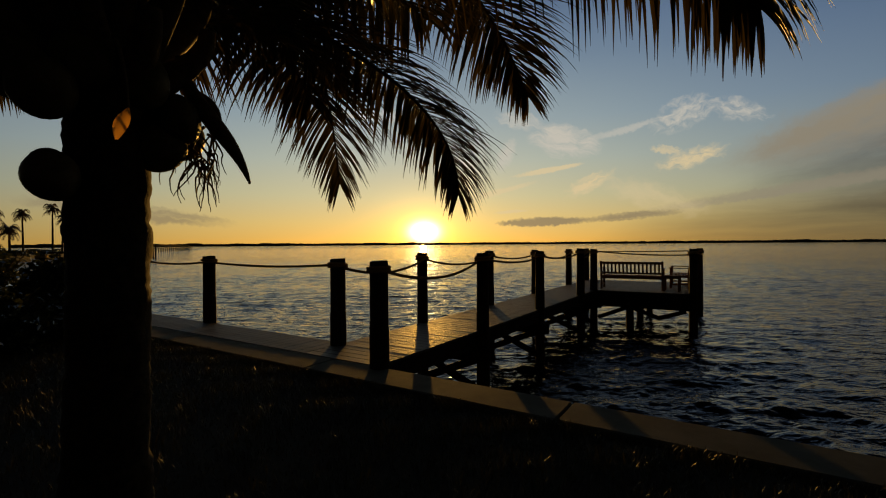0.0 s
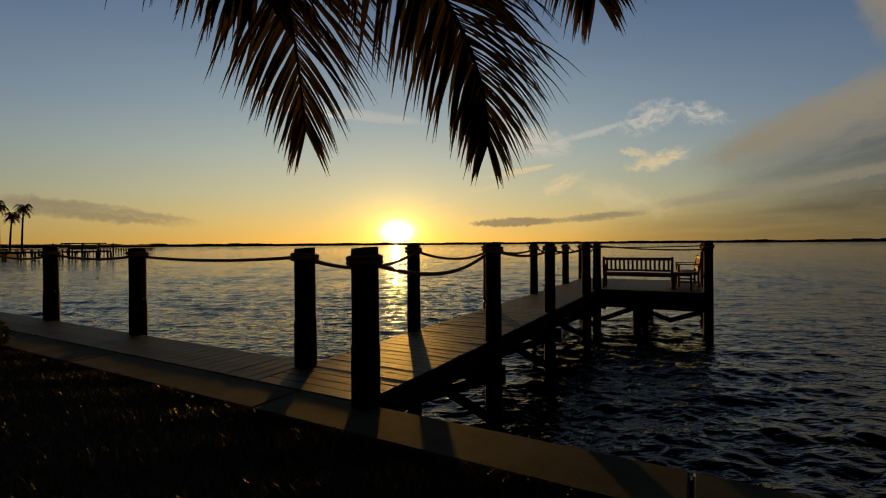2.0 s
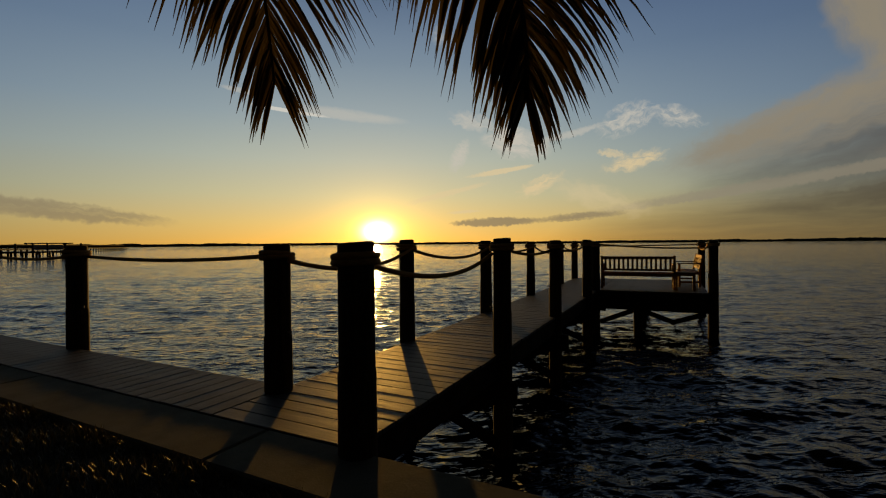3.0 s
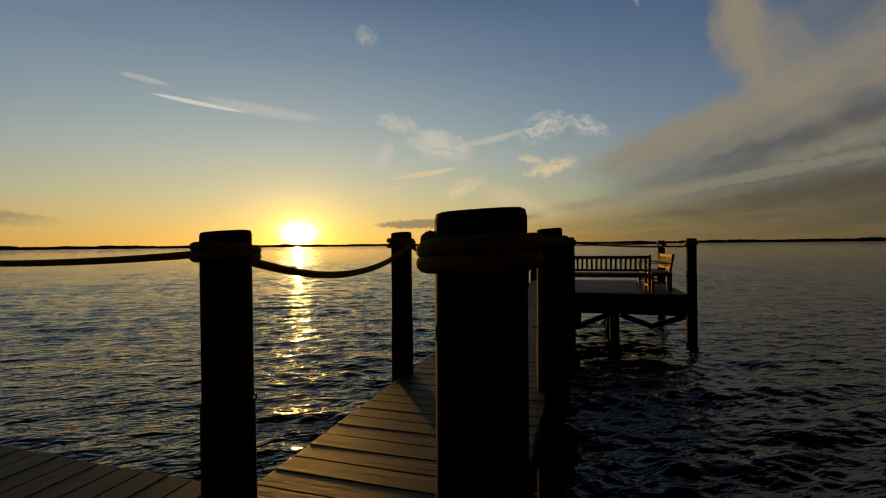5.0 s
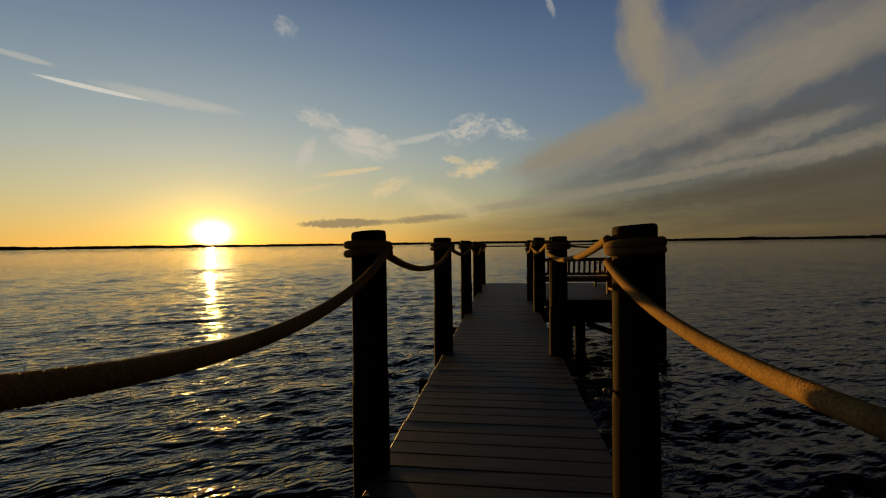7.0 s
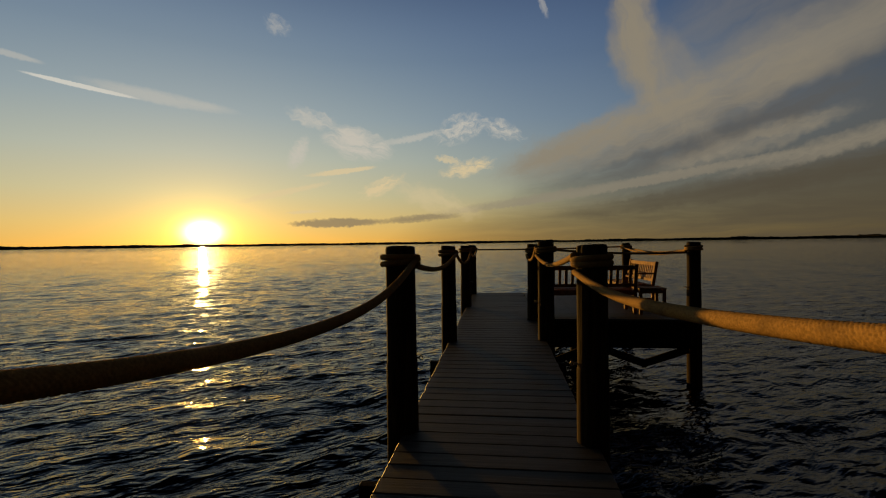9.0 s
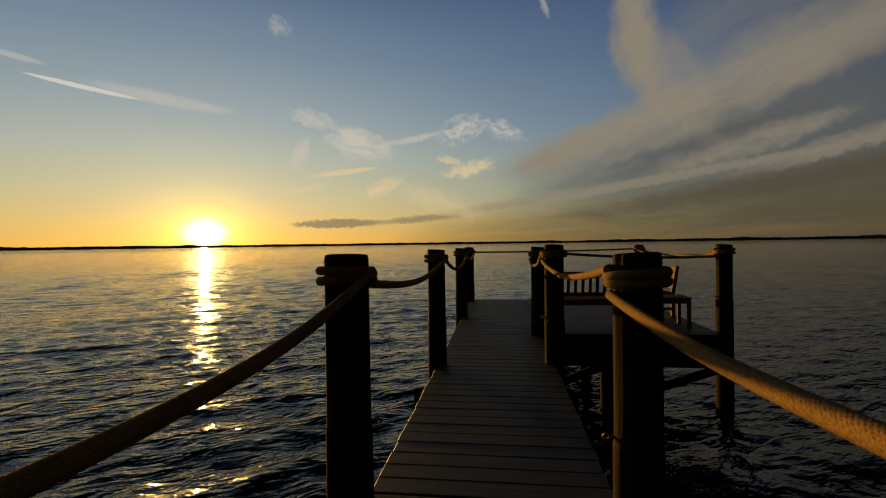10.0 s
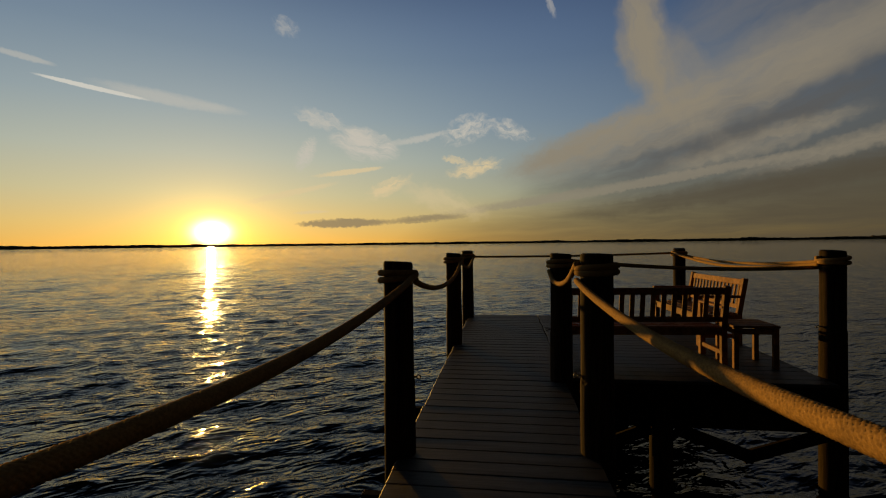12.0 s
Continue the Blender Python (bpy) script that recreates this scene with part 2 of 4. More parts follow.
def concrete_material():
    m, g, b = material("seawall_concrete")
    v = coords(g)
    n, st = g.noise(v, 55, 5, 0.7), g.noise(v, 1.4, 5, 0.65)
    c = g.mix(g.step(st, 0.3, 0.7), (0.040, 0.043, 0.033), (0.080, 0.085, 0.066))
    c = g.mix(g.math("MULTIPLY", g.step(n, 0.55, 0.75), 0.5), c, (0.09, 0.08, 0.07))
    g.put(b.inputs["Base Color"], c)
    b.inputs["Roughness"].default_value = 0.9
    b.inputs["Specular IOR Level"].default_value = 0.12
    bump(g, b, n, 0.5, 0.004)
    return m


def water_material():
    m, g, b = material("bay_water")
    b.inputs["Base Color"].default_value = (0.0006, 0.0012, 0.0012, 1)
    b.inputs["Roughness"].default_value = 0.04
    b.inputs["IOR"].default_value = 1.333
    b.inputs["Specular IOR Level"].default_value = 0.28
    def ripple(turn, scale, detail, distort):
        tex = g.add("ShaderNodeTexCoord").outputs["Object"]
        rot = g.add("ShaderNodeVectorRotate")
        rot.rotation_type = "Z_AXIS"
        g.put(rot.inputs["Vector"], tex)
        rot.inputs["Angle"].default_value = radians(-turn)
        sc = g.vector("MULTIPLY")
        g.put(sc.inputs[0], rot.outputs[0])
        sc.inputs[1].default_value = scale
        return g.noise(sc.outputs[0], 1.0, detail, 0.6, distort)
    fine = ripple(26, (4.6, 9.5, 1), 2, 0.6)
    mid = ripple(32, (1.7, 3.9, 1), 2, 0.6)
    broad = ripple(22, (0.25, 0.95, 1), 2, 0.4)
    h = g.math("ADD", g.math("MULTIPLY", fine, 0.022), g.math("ADD", g.math("MULTIPLY", mid, 0.088), g.math("MULTIPLY", broad, 0.100)))
    n = g.add("ShaderNodeBump")
    n.inputs["Strength"].default_value, n.inputs["Distance"].default_value = 0.9, 1.0
    g.put(n.inputs["Height"], h)
    g.put(b.inputs["Normal"], n.outputs[0])
    return m


def leaf_material(name, dark, light, rough=0.45, through_light=0.35):
    m, g, b = material(name)
    n = g.noise(coords(g), 6, 4)
    rnd = g.add("ShaderNodeNewGeometry").outputs["Random Per Island"]
    c = g.mix(g.math("ADD", g.math("MULTIPLY", n, 0.5), g.math("MULTIPLY", rnd, 0.5)), dark, light)
    g.put(b.inputs["Base Color"], c)
    b.inputs["Roughness"].default_value = rough
    t = g.add("ShaderNodeBsdfTranslucent")
    g.put(t.inputs[0], c)
    mx = g.add("ShaderNodeMixShader")
    mx.inputs[0].default_value = through_light
    g.put(mx.inputs[1], b.outputs[0]), g.put(mx.inputs[2], t.outputs[0])
    out = [x for x in g.tree.nodes if x.type == "OUTPUT_MATERIAL"][0]
    g.put(out.inputs[0], mx.outputs[0])
    return m


def plain(name, a, c2, scale=8, rough=0.7, metal=0.0, depth=0.3):
    m, g, b = material(name)
    n = g.noise(coords(g), scale, 5, 0.65)
    g.put(b.inputs["Base Color"], g.mix(g.step(n, 0.3, 0.7), a, c2))
    b.inputs["Roughness"].default_value, b.inputs["Metallic"].default_value = rough, metal
    b.inputs["Specular IOR Level"].default_value = 0.1
    bump(g, b, n, depth, 0.01)
    return m


BRACT = leaf_material("dry_bract", (0.35, 0.16, 0.03), (0.6, 0.32, 0.08), 0.6, 0.6)
ROPE, CONCRETE, WATER = rope_material(), concrete_material(), water_material()
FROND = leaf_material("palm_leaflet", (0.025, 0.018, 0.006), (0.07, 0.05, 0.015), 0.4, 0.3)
SHRUB = leaf_material("shrub_leaf", (0.018, 0.026, 0.008), (0.05, 0.055, 0.015), 0.25, 0.15)
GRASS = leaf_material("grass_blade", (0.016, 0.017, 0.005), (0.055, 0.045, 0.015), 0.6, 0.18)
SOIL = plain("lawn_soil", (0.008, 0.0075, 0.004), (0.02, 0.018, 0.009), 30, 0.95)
TRUNK = plain("palm_bark", (0.010, 0.007, 0.004), (0.038, 0.025, 0.012), 22, 0.95, depth=0.8)
HUSK = plain("coconut_husk", (0.05, 0.04, 0.015), (0.10, 0.075, 0.03), 14, 0.5)
SHEATH = plain("palm_sheath", (0.05, 0.035, 0.02), (0.12, 0.08, 0.04), 18, 0.7)
IRON = plain("galvanised_iron", (0.12, 0.11, 0.10), (0.22, 0.20, 0.18), 40, 0.45, 0.8)
FAR = plain("far_trees", (0.012, 0.012, 0.008), (0.03, 0.028, 0.016), 0.05, 0.95)
HULL = plain("boat_hull", (0.25, 0.25, 0.25), (0.4, 0.4, 0.4), 3, 0.5)


# ---- building helpers ----
def mesh_of(bm, name, mat, smooth=False):
    me = bpy.data.meshes.new(name)
    bm.to_mesh(me)
    bm.free()
    me.materials.append(mat)
    if smooth:
        me.shade_smooth()
    return me


def part(name, bm, mat, parent, label="", smooth=False):
    ob = new(name, mesh_of(bm, name, mat, smooth))
    ob.parent = parent
    return tagged(ob, label)


def thing(name, label, category, at=(0, 0, 0), group="", kind=""):
    ob = new(name)
    ob.location = at
    ob.empty_display_size = 0.1
    return tagged(ob, label, category, group, kind)


def box(bm, size, at=(0, 0, 0), turn=(0, 0, 0), bevel=0.004):
    """A bevelled beam or board; turn in degrees."""
    r = bmesh.ops.create_cube(bm, size=1.0, matrix=pose(*at, *turn) @ Matrix.Diagonal((*size, 1)))
    if bevel:
        edges = list({e for v in r["verts"] for e in v.link_edges})
        bmesh.ops.bevel(bm, geom=edges, offset=bevel, segments=1, affect="EDGES")


def beam(bm, a, b, w, h, bevel=0.006):
    """A beam of section w x h from a to b."""
    a, b = Vector(a), Vector(b)
    d = b - a
    m = Matrix.Translation((a + b) / 2) @ d.to_track_quat("X", "Z").to_matrix().to_4x4() @ Matrix.Diagonal((d.length, w, h, 1))
    r = bmesh.ops.create_cube(bm, size=1.0, matrix=m)
    if bevel:
        bmesh.ops.bevel(bm, geom=list({e for v in r["verts"] for e in v.link_edges}), offset=bevel, segments=1, affect="EDGES")


def from_lists(name, verts, faces, mat, smooth=False):
    me = bpy.data.meshes.new(name)
    me.from_pydata(verts, [], faces)
    me.materials.append(mat)
    if smooth:
        me.shade_smooth()
    return me


def tube(points, radius, sides=10, cap=True):
    """Vertices and faces of a tube along points; radius is a number or one for each point."""
    pts = [Vector(p) for p in points]
    n = len(pts)
    rad = radius if isinstance(radius, (list, tuple)) else [radius] * n
    verts, faces = [], []
    up = None
    for i, p in enumerate(pts):
        t = (pts[min(i + 1, n - 1)] - pts[max(i - 1, 0)]).normalized()
        if up is None:
            up = t.orthogonal().normalized()
        up = (up - t * up.dot(t)).normalized()
        side = t.cross(up)
        for k in range(sides):
            a = 2 * math.pi * k / sides
            verts.append(p + (up * math.cos(a) + side * math.sin(a)) * rad[i])
    for i in range(n - 1):
        for k in range(sides):
            k2 = (k + 1) % sides
            faces.append((i * sides + k, i * sides + k2, (i + 1) * sides + k2, (i + 1) * sides + k))
    if cap:
        faces.append(tuple(range(sides))[::-1])
        faces.append(tuple((n - 1) * sides + k for k in range(sides)))
    return verts, faces


def bezier(a, b, c, d, n):
    a, b, c, d = (Vector(v) for v in (a, b, c, d))
    return [a * (1 - t) ** 3 + b * 3 * t * (1 - t) ** 2 + c * 3 * t * t * (1 - t) + d * t ** 3 for t in (i / n for i in range(n + 1))]


# ---- water, ground and distance ----
WATER_Z = -1.12


def build_water():
    """A fan of cells that widen with distance, with wind waves; it reaches the horizon."""
    rng = np.random.default_rng(5)
    ox, oy = 1.0, -3.2
    rings = [2.4]
    while rings[-1] < 4600:
        rings.append(rings[-1] + max(0.03, rings[-1] * (0.0065 if rings[-1] < 140 else 0.02)))
    r = np.array(rings)
    a = np.radians(np.concatenate([np.linspace(-94, -74, 24, endpoint=False), np.linspace(-74, 56, 620, endpoint=False), np.linspace(56, 94, 60)]))
    R, A = np.meshgrid(r, a, indexing="ij")
    X, Y = ox + R * np.sin(A), oy + R * np.cos(A)
    cell = np.maximum(0.035, R * 0.0065)
    Z = np.zeros_like(X)
    for i in range(64):
        length = 0.13 * (1.041 ** i)
        way = math.radians(114 + rng.normal(0, 42 if length < 0.6 else 24))
        k = 2 * math.pi / length
        slope = 0.040 * rng.uniform(0.6, 1.3) * (1.0 if length < 0.8 else 0.7)
        fade = np.clip((length / cell - 2.2) / 2.0, 0, 1)
        ph = k * (X * math.cos(way) + Y * math.sin(way)) + rng.uniform(0, 6.28)
        Z += slope / k * fade * (np.sin(ph) + 0.22 * np.sin(2 * ph - 1.57))
    gust = 0.75 + 0.35 * np.sin(X * 0.31 + 1.3 * np.sin(Y * 0.17)) * np.sin(Y * 0.23 + 0.7)
    Z = WATER_Z + Z * gust
    verts = np.stack([X, Y, Z], -1).reshape(-1, 3)
    nr, na = len(r), len(a)
    i, j = np.meshgrid(np.arange(nr - 1), np.arange(na - 1), indexing="ij")
    v0 = i * na + j
    faces = np.stack([v0, v0 + na, v0 + na + 1, v0 + 1], -1).reshape(-1, 4)
    me = bpy.data.meshes.new("water")
    me.vertices.add(len(verts)), me.loops.add(faces.size), me.polygons.add(len(faces))
    me.vertices.foreach_set("co", verts.ravel())
    me.loops.foreach_set("vertex_index", faces.ravel()[::1].astype(np.int32))
    me.polygons.foreach_set("loop_start", np.arange(0, faces.size, 4, dtype=np.int32))
    me.update(calc_edges=True)
    me.validate()
    me.flip_normals()
    me.materials.append(WATER)
    me.shade_smooth()
    tagged(new("water", me), "dark rippled bay water mirroring the evening sky", "water", kind="structure")


build_water()

CAP_IN, CAP_OUT = -0.92, -0.432        # the lawn's and the water's side of the seawall cap


def build_ground():
    bm = bmesh.new()
    xs = [-4500, -400, -60, -12, -6, -3, 0, 3, 6, 12, 60, 400, 4500]
    ys = [CAP_IN + 0.02, -2, -4, -7, -12, -40, -300, -4500]
    grid = [[bm.verts.new((x, y, -0.045 + (0 if y > -1 else 0.02 * noise.noise((x * 0.4, y * 0.4, 0))))) for x in xs] for y in ys]
    for a, b in zip(grid, grid[1:]):
        for k in range(len(xs) - 1):
            bm.faces.new((a[k], b[k], b[k + 1], a[k + 1]))
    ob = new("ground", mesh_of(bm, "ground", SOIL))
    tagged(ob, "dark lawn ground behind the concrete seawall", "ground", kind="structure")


build_ground()


def build_seawall():
    wall = thing("seawall", "weathered concrete seawall with a flat pale cap", "seawall", kind="structure")
    bm = bmesh.new()
    box(bm, (400, CAP_OUT - CAP_IN - 0.06, 2.2), (-120, (CAP_IN + CAP_OUT) / 2, -1.22), bevel=0)
    part("wall_face", bm, CONCRETE, wall)
    x = -60.0
    while x < 24:
        bm = bmesh.new()
        box(bm, (2.985, CAP_OUT - CAP_IN, 0.16), (x + 1.5, (CAP_IN + CAP_OUT) / 2, -0.084 + 0.003 * noise.noise((x, 0, 0))), bevel=0.012)
        part("cap_slab", bm, CONCRETE, wall)
        x += 3.0


build_seawall()


def build_far_shore():
    """A low wooded shore across the bay."""
    rng = np.random.default_rng(3)
    verts, faces = [], []
    n = 900
    for i in range(n + 1):
        a = radians(-76 + 144 * i / n)
        d = 2500 + 250 * noise.noise((a * 4, 0.3, 0)) + 500 * math.cos(a) ** 2
        h = 11.0 + 6.0 * max(0, noise.noise((a * 16, 2, 0)) + 0.25) + 3.5 * abs(noise.noise((a * 210, 5, 0))) + rng.uniform(0, 2.2)
        if noise.noise((a * 23, 9, 0)) > 0.33:
            h += 3.0
        c, s = math.cos(a), math.sin(a)
        for r, z in ((d, WATER_Z - 0.5), (d + 8, WATER_Z + h * 0.75), (d + 30, WATER_Z + h), (d + 200, WATER_Z - 0.5)):
            verts.append((s * r, c * r, z))
    for i in range(n):
        for k in range(3):
            faces.append((i * 4 + k, (i + 1) * 4 + k, (i + 1) * 4 + k + 1, i * 4 + k + 1))
    tagged(new("backdrop", from_lists("backdrop", verts, faces, FAR)), "low dark wooded shore far across the bay", "far shore", kind="structure")


build_far_shore()


# ---- the dock ----
DECK_L, DECK_R, DECK_Y0, DECK_Y1 = -0.57, 0.70, -0.425, 13.74
PLAT_R, PLAT_Y0 = 3.20, 9.73
PITCH = 0.156

POSTS = {"L1": (-0.553, 0.182, 1.230), "L2": (-0.608, 2.365, 1.275), "L3": (-0.582, 5.075, 1.267), "L4": (-0.567, 7.95, 1.25), "L5": (-0.575, 11.21, 1.231), "L6": (-0.574, 13.50, 1.226),
         "R1": (0.747, -0.451, 1.237), "R2": (0.719, 2.215, 1.278), "R3": (0.680, 4.990, 1.262), "R4": (0.705, 8.08, 1.285), "R5": (0.664, 9.66, 1.252),
         "Pr": (3.31, 10.0, 1.251), "Pf": (3.268, 13.87, 1.227),
         "W1": (-4.073, 0.35, 1.236), "W2": (-6.795, 0.335, 1.242), "W3": (-9.6, 0.335, 1.235), "W4": (-12.5, 0.335, 1.235)}
RADIUS = {k: 0.102 for k in POSTS}
RADIUS.update(R1=0.107, L1=0.107, L2=0.093, R2=0.099, R3=0.095, L4=0.095, W1=0.11, W2=0.11, W3=0.11, W4=0.11, Pr=0.105)


def build_post(key, seed):
    """A round timber pile with a chamfered, checked top, slightly crooked."""
    x, y, top = POSTS[key]
    r = RADIUS[key]
    p = thing("dock_post", "round dark weathered timber pile with a chamfered top", "post", (x, y, 0), "piles of the dock")
    bm = bmesh.new()
    sides = 40
    levels = [-2.0, -1.2, -0.9, -0.6, -0.2, 0.0, 0.2, 0.40, 0.46, 0.475, 0.7, 0.9, 1.05, 1.15, top - 0.02, top - 0.004, top]
    split = (seed * 7) % sides
    rings = []
    for i, z in enumerate(levels):
        f = (0.86 if i == len(levels) - 1 else 0.96 if i == len(levels) - 2 else 1.0) * (1.0 + 0.035 * max(0, 0.6 - z))
        ring = []
        for k in range(sides):
            a = 2 * math.pi * k / sides
            rr = r * f * (1 + 0.022 * noise.noise((math.cos(a) * 2.2 + seed * 3.1, math.sin(a) * 2.2, z * 0.9)) + 0.010 * noise.noise((k * 1.7, seed, z * 0.6)))
            if z < 0.47:
                rr *= 1.045 + 0.02 * noise.noise((k * 0.9, seed * 2.0, z * 1.5))
            if k == split and z > 0.5:
                rr *= 0.93 - 0.1 * (z > top - 0.03)
            lean = 0.006 * noise.noise((seed, z * 0.5, 3))
            rag = 0.03 * noise.noise((k * 0.45, seed, 5)) if 0.45 < z < 0.48 else 0
            tilt = 0.006 * math.sin(a + seed) if z > top - 0.05 else 0
            ring.append(bm.verts.new((rr * math.cos(a) + lean, rr * math.sin(a), z + tilt + rag)))
        rings.append(ring)
    for lo, hi in zip(rings, rings[1:]):
        for k in range(sides):
            bm.faces.new((lo[k], lo[(k + 1) % sides], hi[(k + 1) % sides], hi[k]))
    mid = bm.verts.new((0, 0, top - 0.004))
    for k in range(sides):
        bm.faces.new((rings[-1][k], rings[-1][(k + 1) % sides], mid))
    ob = part("shaft", bm, POST, p)
    for poly in ob.data.polygons:
        poly.use_smooth = abs(poly.normal.z) < 0.3
    # a screw eye
    side = 1 if x < 0 else -1
    v, f = tube([(side * (r - 0.02), 0, 0.5), (side * (r + 0.022), 0, 0.5)], 0.007, 8)
    me = from_lists("screw_eye", v, f, IRON, True)
    eye = new("screw_eye", me)
    eye.parent = p
    v, f = tube([(side * (r + 0.032) + 0.013 * math.cos(t), 0.0, 0.5 + 0.013 * math.sin(t)) for t in (2 * math.pi * i / 14 for i in range(15))], 0.0045, 6)
    ring_ob = new("eye_ring", from_lists("eye_ring", v, f, IRON, True))
    ring_ob.parent = eye
    return p


for n, key in enumerate(POSTS):
    build_post(key, n + 1)


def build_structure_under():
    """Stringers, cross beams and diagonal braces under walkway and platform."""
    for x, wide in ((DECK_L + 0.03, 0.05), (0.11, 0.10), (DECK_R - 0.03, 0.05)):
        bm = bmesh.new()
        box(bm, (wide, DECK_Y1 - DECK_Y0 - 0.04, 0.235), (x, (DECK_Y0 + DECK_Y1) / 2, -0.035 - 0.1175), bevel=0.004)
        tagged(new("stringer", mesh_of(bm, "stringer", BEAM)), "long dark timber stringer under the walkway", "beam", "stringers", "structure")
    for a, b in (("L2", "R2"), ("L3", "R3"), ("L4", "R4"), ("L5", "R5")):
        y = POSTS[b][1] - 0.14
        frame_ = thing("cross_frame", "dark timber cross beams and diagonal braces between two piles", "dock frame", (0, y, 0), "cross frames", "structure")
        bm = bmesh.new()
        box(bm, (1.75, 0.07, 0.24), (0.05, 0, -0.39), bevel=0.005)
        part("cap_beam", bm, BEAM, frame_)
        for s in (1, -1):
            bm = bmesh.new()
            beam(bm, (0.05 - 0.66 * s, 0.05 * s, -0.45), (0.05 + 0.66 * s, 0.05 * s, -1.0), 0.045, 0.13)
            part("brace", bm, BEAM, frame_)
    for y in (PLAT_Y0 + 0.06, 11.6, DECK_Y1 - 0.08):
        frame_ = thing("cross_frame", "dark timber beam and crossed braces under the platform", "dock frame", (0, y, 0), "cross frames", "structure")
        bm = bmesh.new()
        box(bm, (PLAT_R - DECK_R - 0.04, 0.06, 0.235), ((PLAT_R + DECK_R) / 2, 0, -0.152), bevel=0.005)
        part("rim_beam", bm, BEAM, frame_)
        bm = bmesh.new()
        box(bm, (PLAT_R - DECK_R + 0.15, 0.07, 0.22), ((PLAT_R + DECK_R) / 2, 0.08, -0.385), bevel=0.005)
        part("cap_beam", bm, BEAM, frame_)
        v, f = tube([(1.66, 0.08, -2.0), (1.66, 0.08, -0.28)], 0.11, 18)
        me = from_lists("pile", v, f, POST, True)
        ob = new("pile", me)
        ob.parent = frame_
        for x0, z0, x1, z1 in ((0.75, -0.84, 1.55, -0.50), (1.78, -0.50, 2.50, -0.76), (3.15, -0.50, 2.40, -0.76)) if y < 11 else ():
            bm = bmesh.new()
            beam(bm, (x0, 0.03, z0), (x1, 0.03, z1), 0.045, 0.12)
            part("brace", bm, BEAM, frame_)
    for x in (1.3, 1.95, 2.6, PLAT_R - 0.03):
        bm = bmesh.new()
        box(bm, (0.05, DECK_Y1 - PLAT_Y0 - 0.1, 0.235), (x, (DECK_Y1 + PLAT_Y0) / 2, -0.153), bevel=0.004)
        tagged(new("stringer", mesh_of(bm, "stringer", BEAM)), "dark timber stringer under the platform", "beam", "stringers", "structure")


build_structure_under()

# ropes: (from, to, sag, side of the posts)
RZ = 0.105


def braid_tube(points, r, nubs=12, pitch=0.0048, sides=44, depth=0.15):
    """A braided rope along points: rows of slanting nubs stand out of the surface."""
    pts = [Vector(p) for p in points]
    run = [0.0]
    for a, b in zip(pts, pts[1:]):
        run.append(run[-1] + (b - a).length)
    step = pitch * 0.6 if sides > 20 else pitch * 6
    count = max(8, int(run[-1] / step))
    verts, faces, up, j = [], [], None, 0
    for i in range(count + 1):
        s = run[-1] * i / count
        while j < len(run) - 2 and run[j + 1] < s:
            j += 1
        f = (s - run[j]) / max(1e-6, run[j + 1] - run[j])
        p = pts[j].lerp(pts[j + 1], f)
        t0 = (pts[min(j + 1, len(pts) - 1)] - pts[max(j - 1, 0)]).normalized()
        t1 = (pts[min(j + 2, len(pts) - 1)] - pts[j]).normalized()
        t = t0.lerp(t1, f).normalized()
        up = t.orthogonal().normalized() if up is None else (up - t * up.dot(t)).normalized()
        side = t.cross(up)
        for k in range(sides):
            a = 2 * math.pi * k / sides
            u, v = s / pitch, nubs * a / (2 * math.pi)
            h = abs(math.sin(math.pi * (v + 0.5 * u)) * math.sin(math.pi * (v - 0.5 * u))) ** 0.75
            rr = r * (1 - depth + depth * 1.25 * h)
            verts.append(p + (up * math.cos(a) + side * math.sin(a)) * rr)
    for i in range(count):
        for k in range(sides):
            k2 = (k + 1) % sides
            faces.append((i * sides + k, (i + 1) * sides + k, (i + 1) * sides + k2, i * sides + k2))
    faces.append(tuple(range(sides)))
    faces.append(tuple(count * sides + k for k in range(sides))[::-1])
    return verts, faces


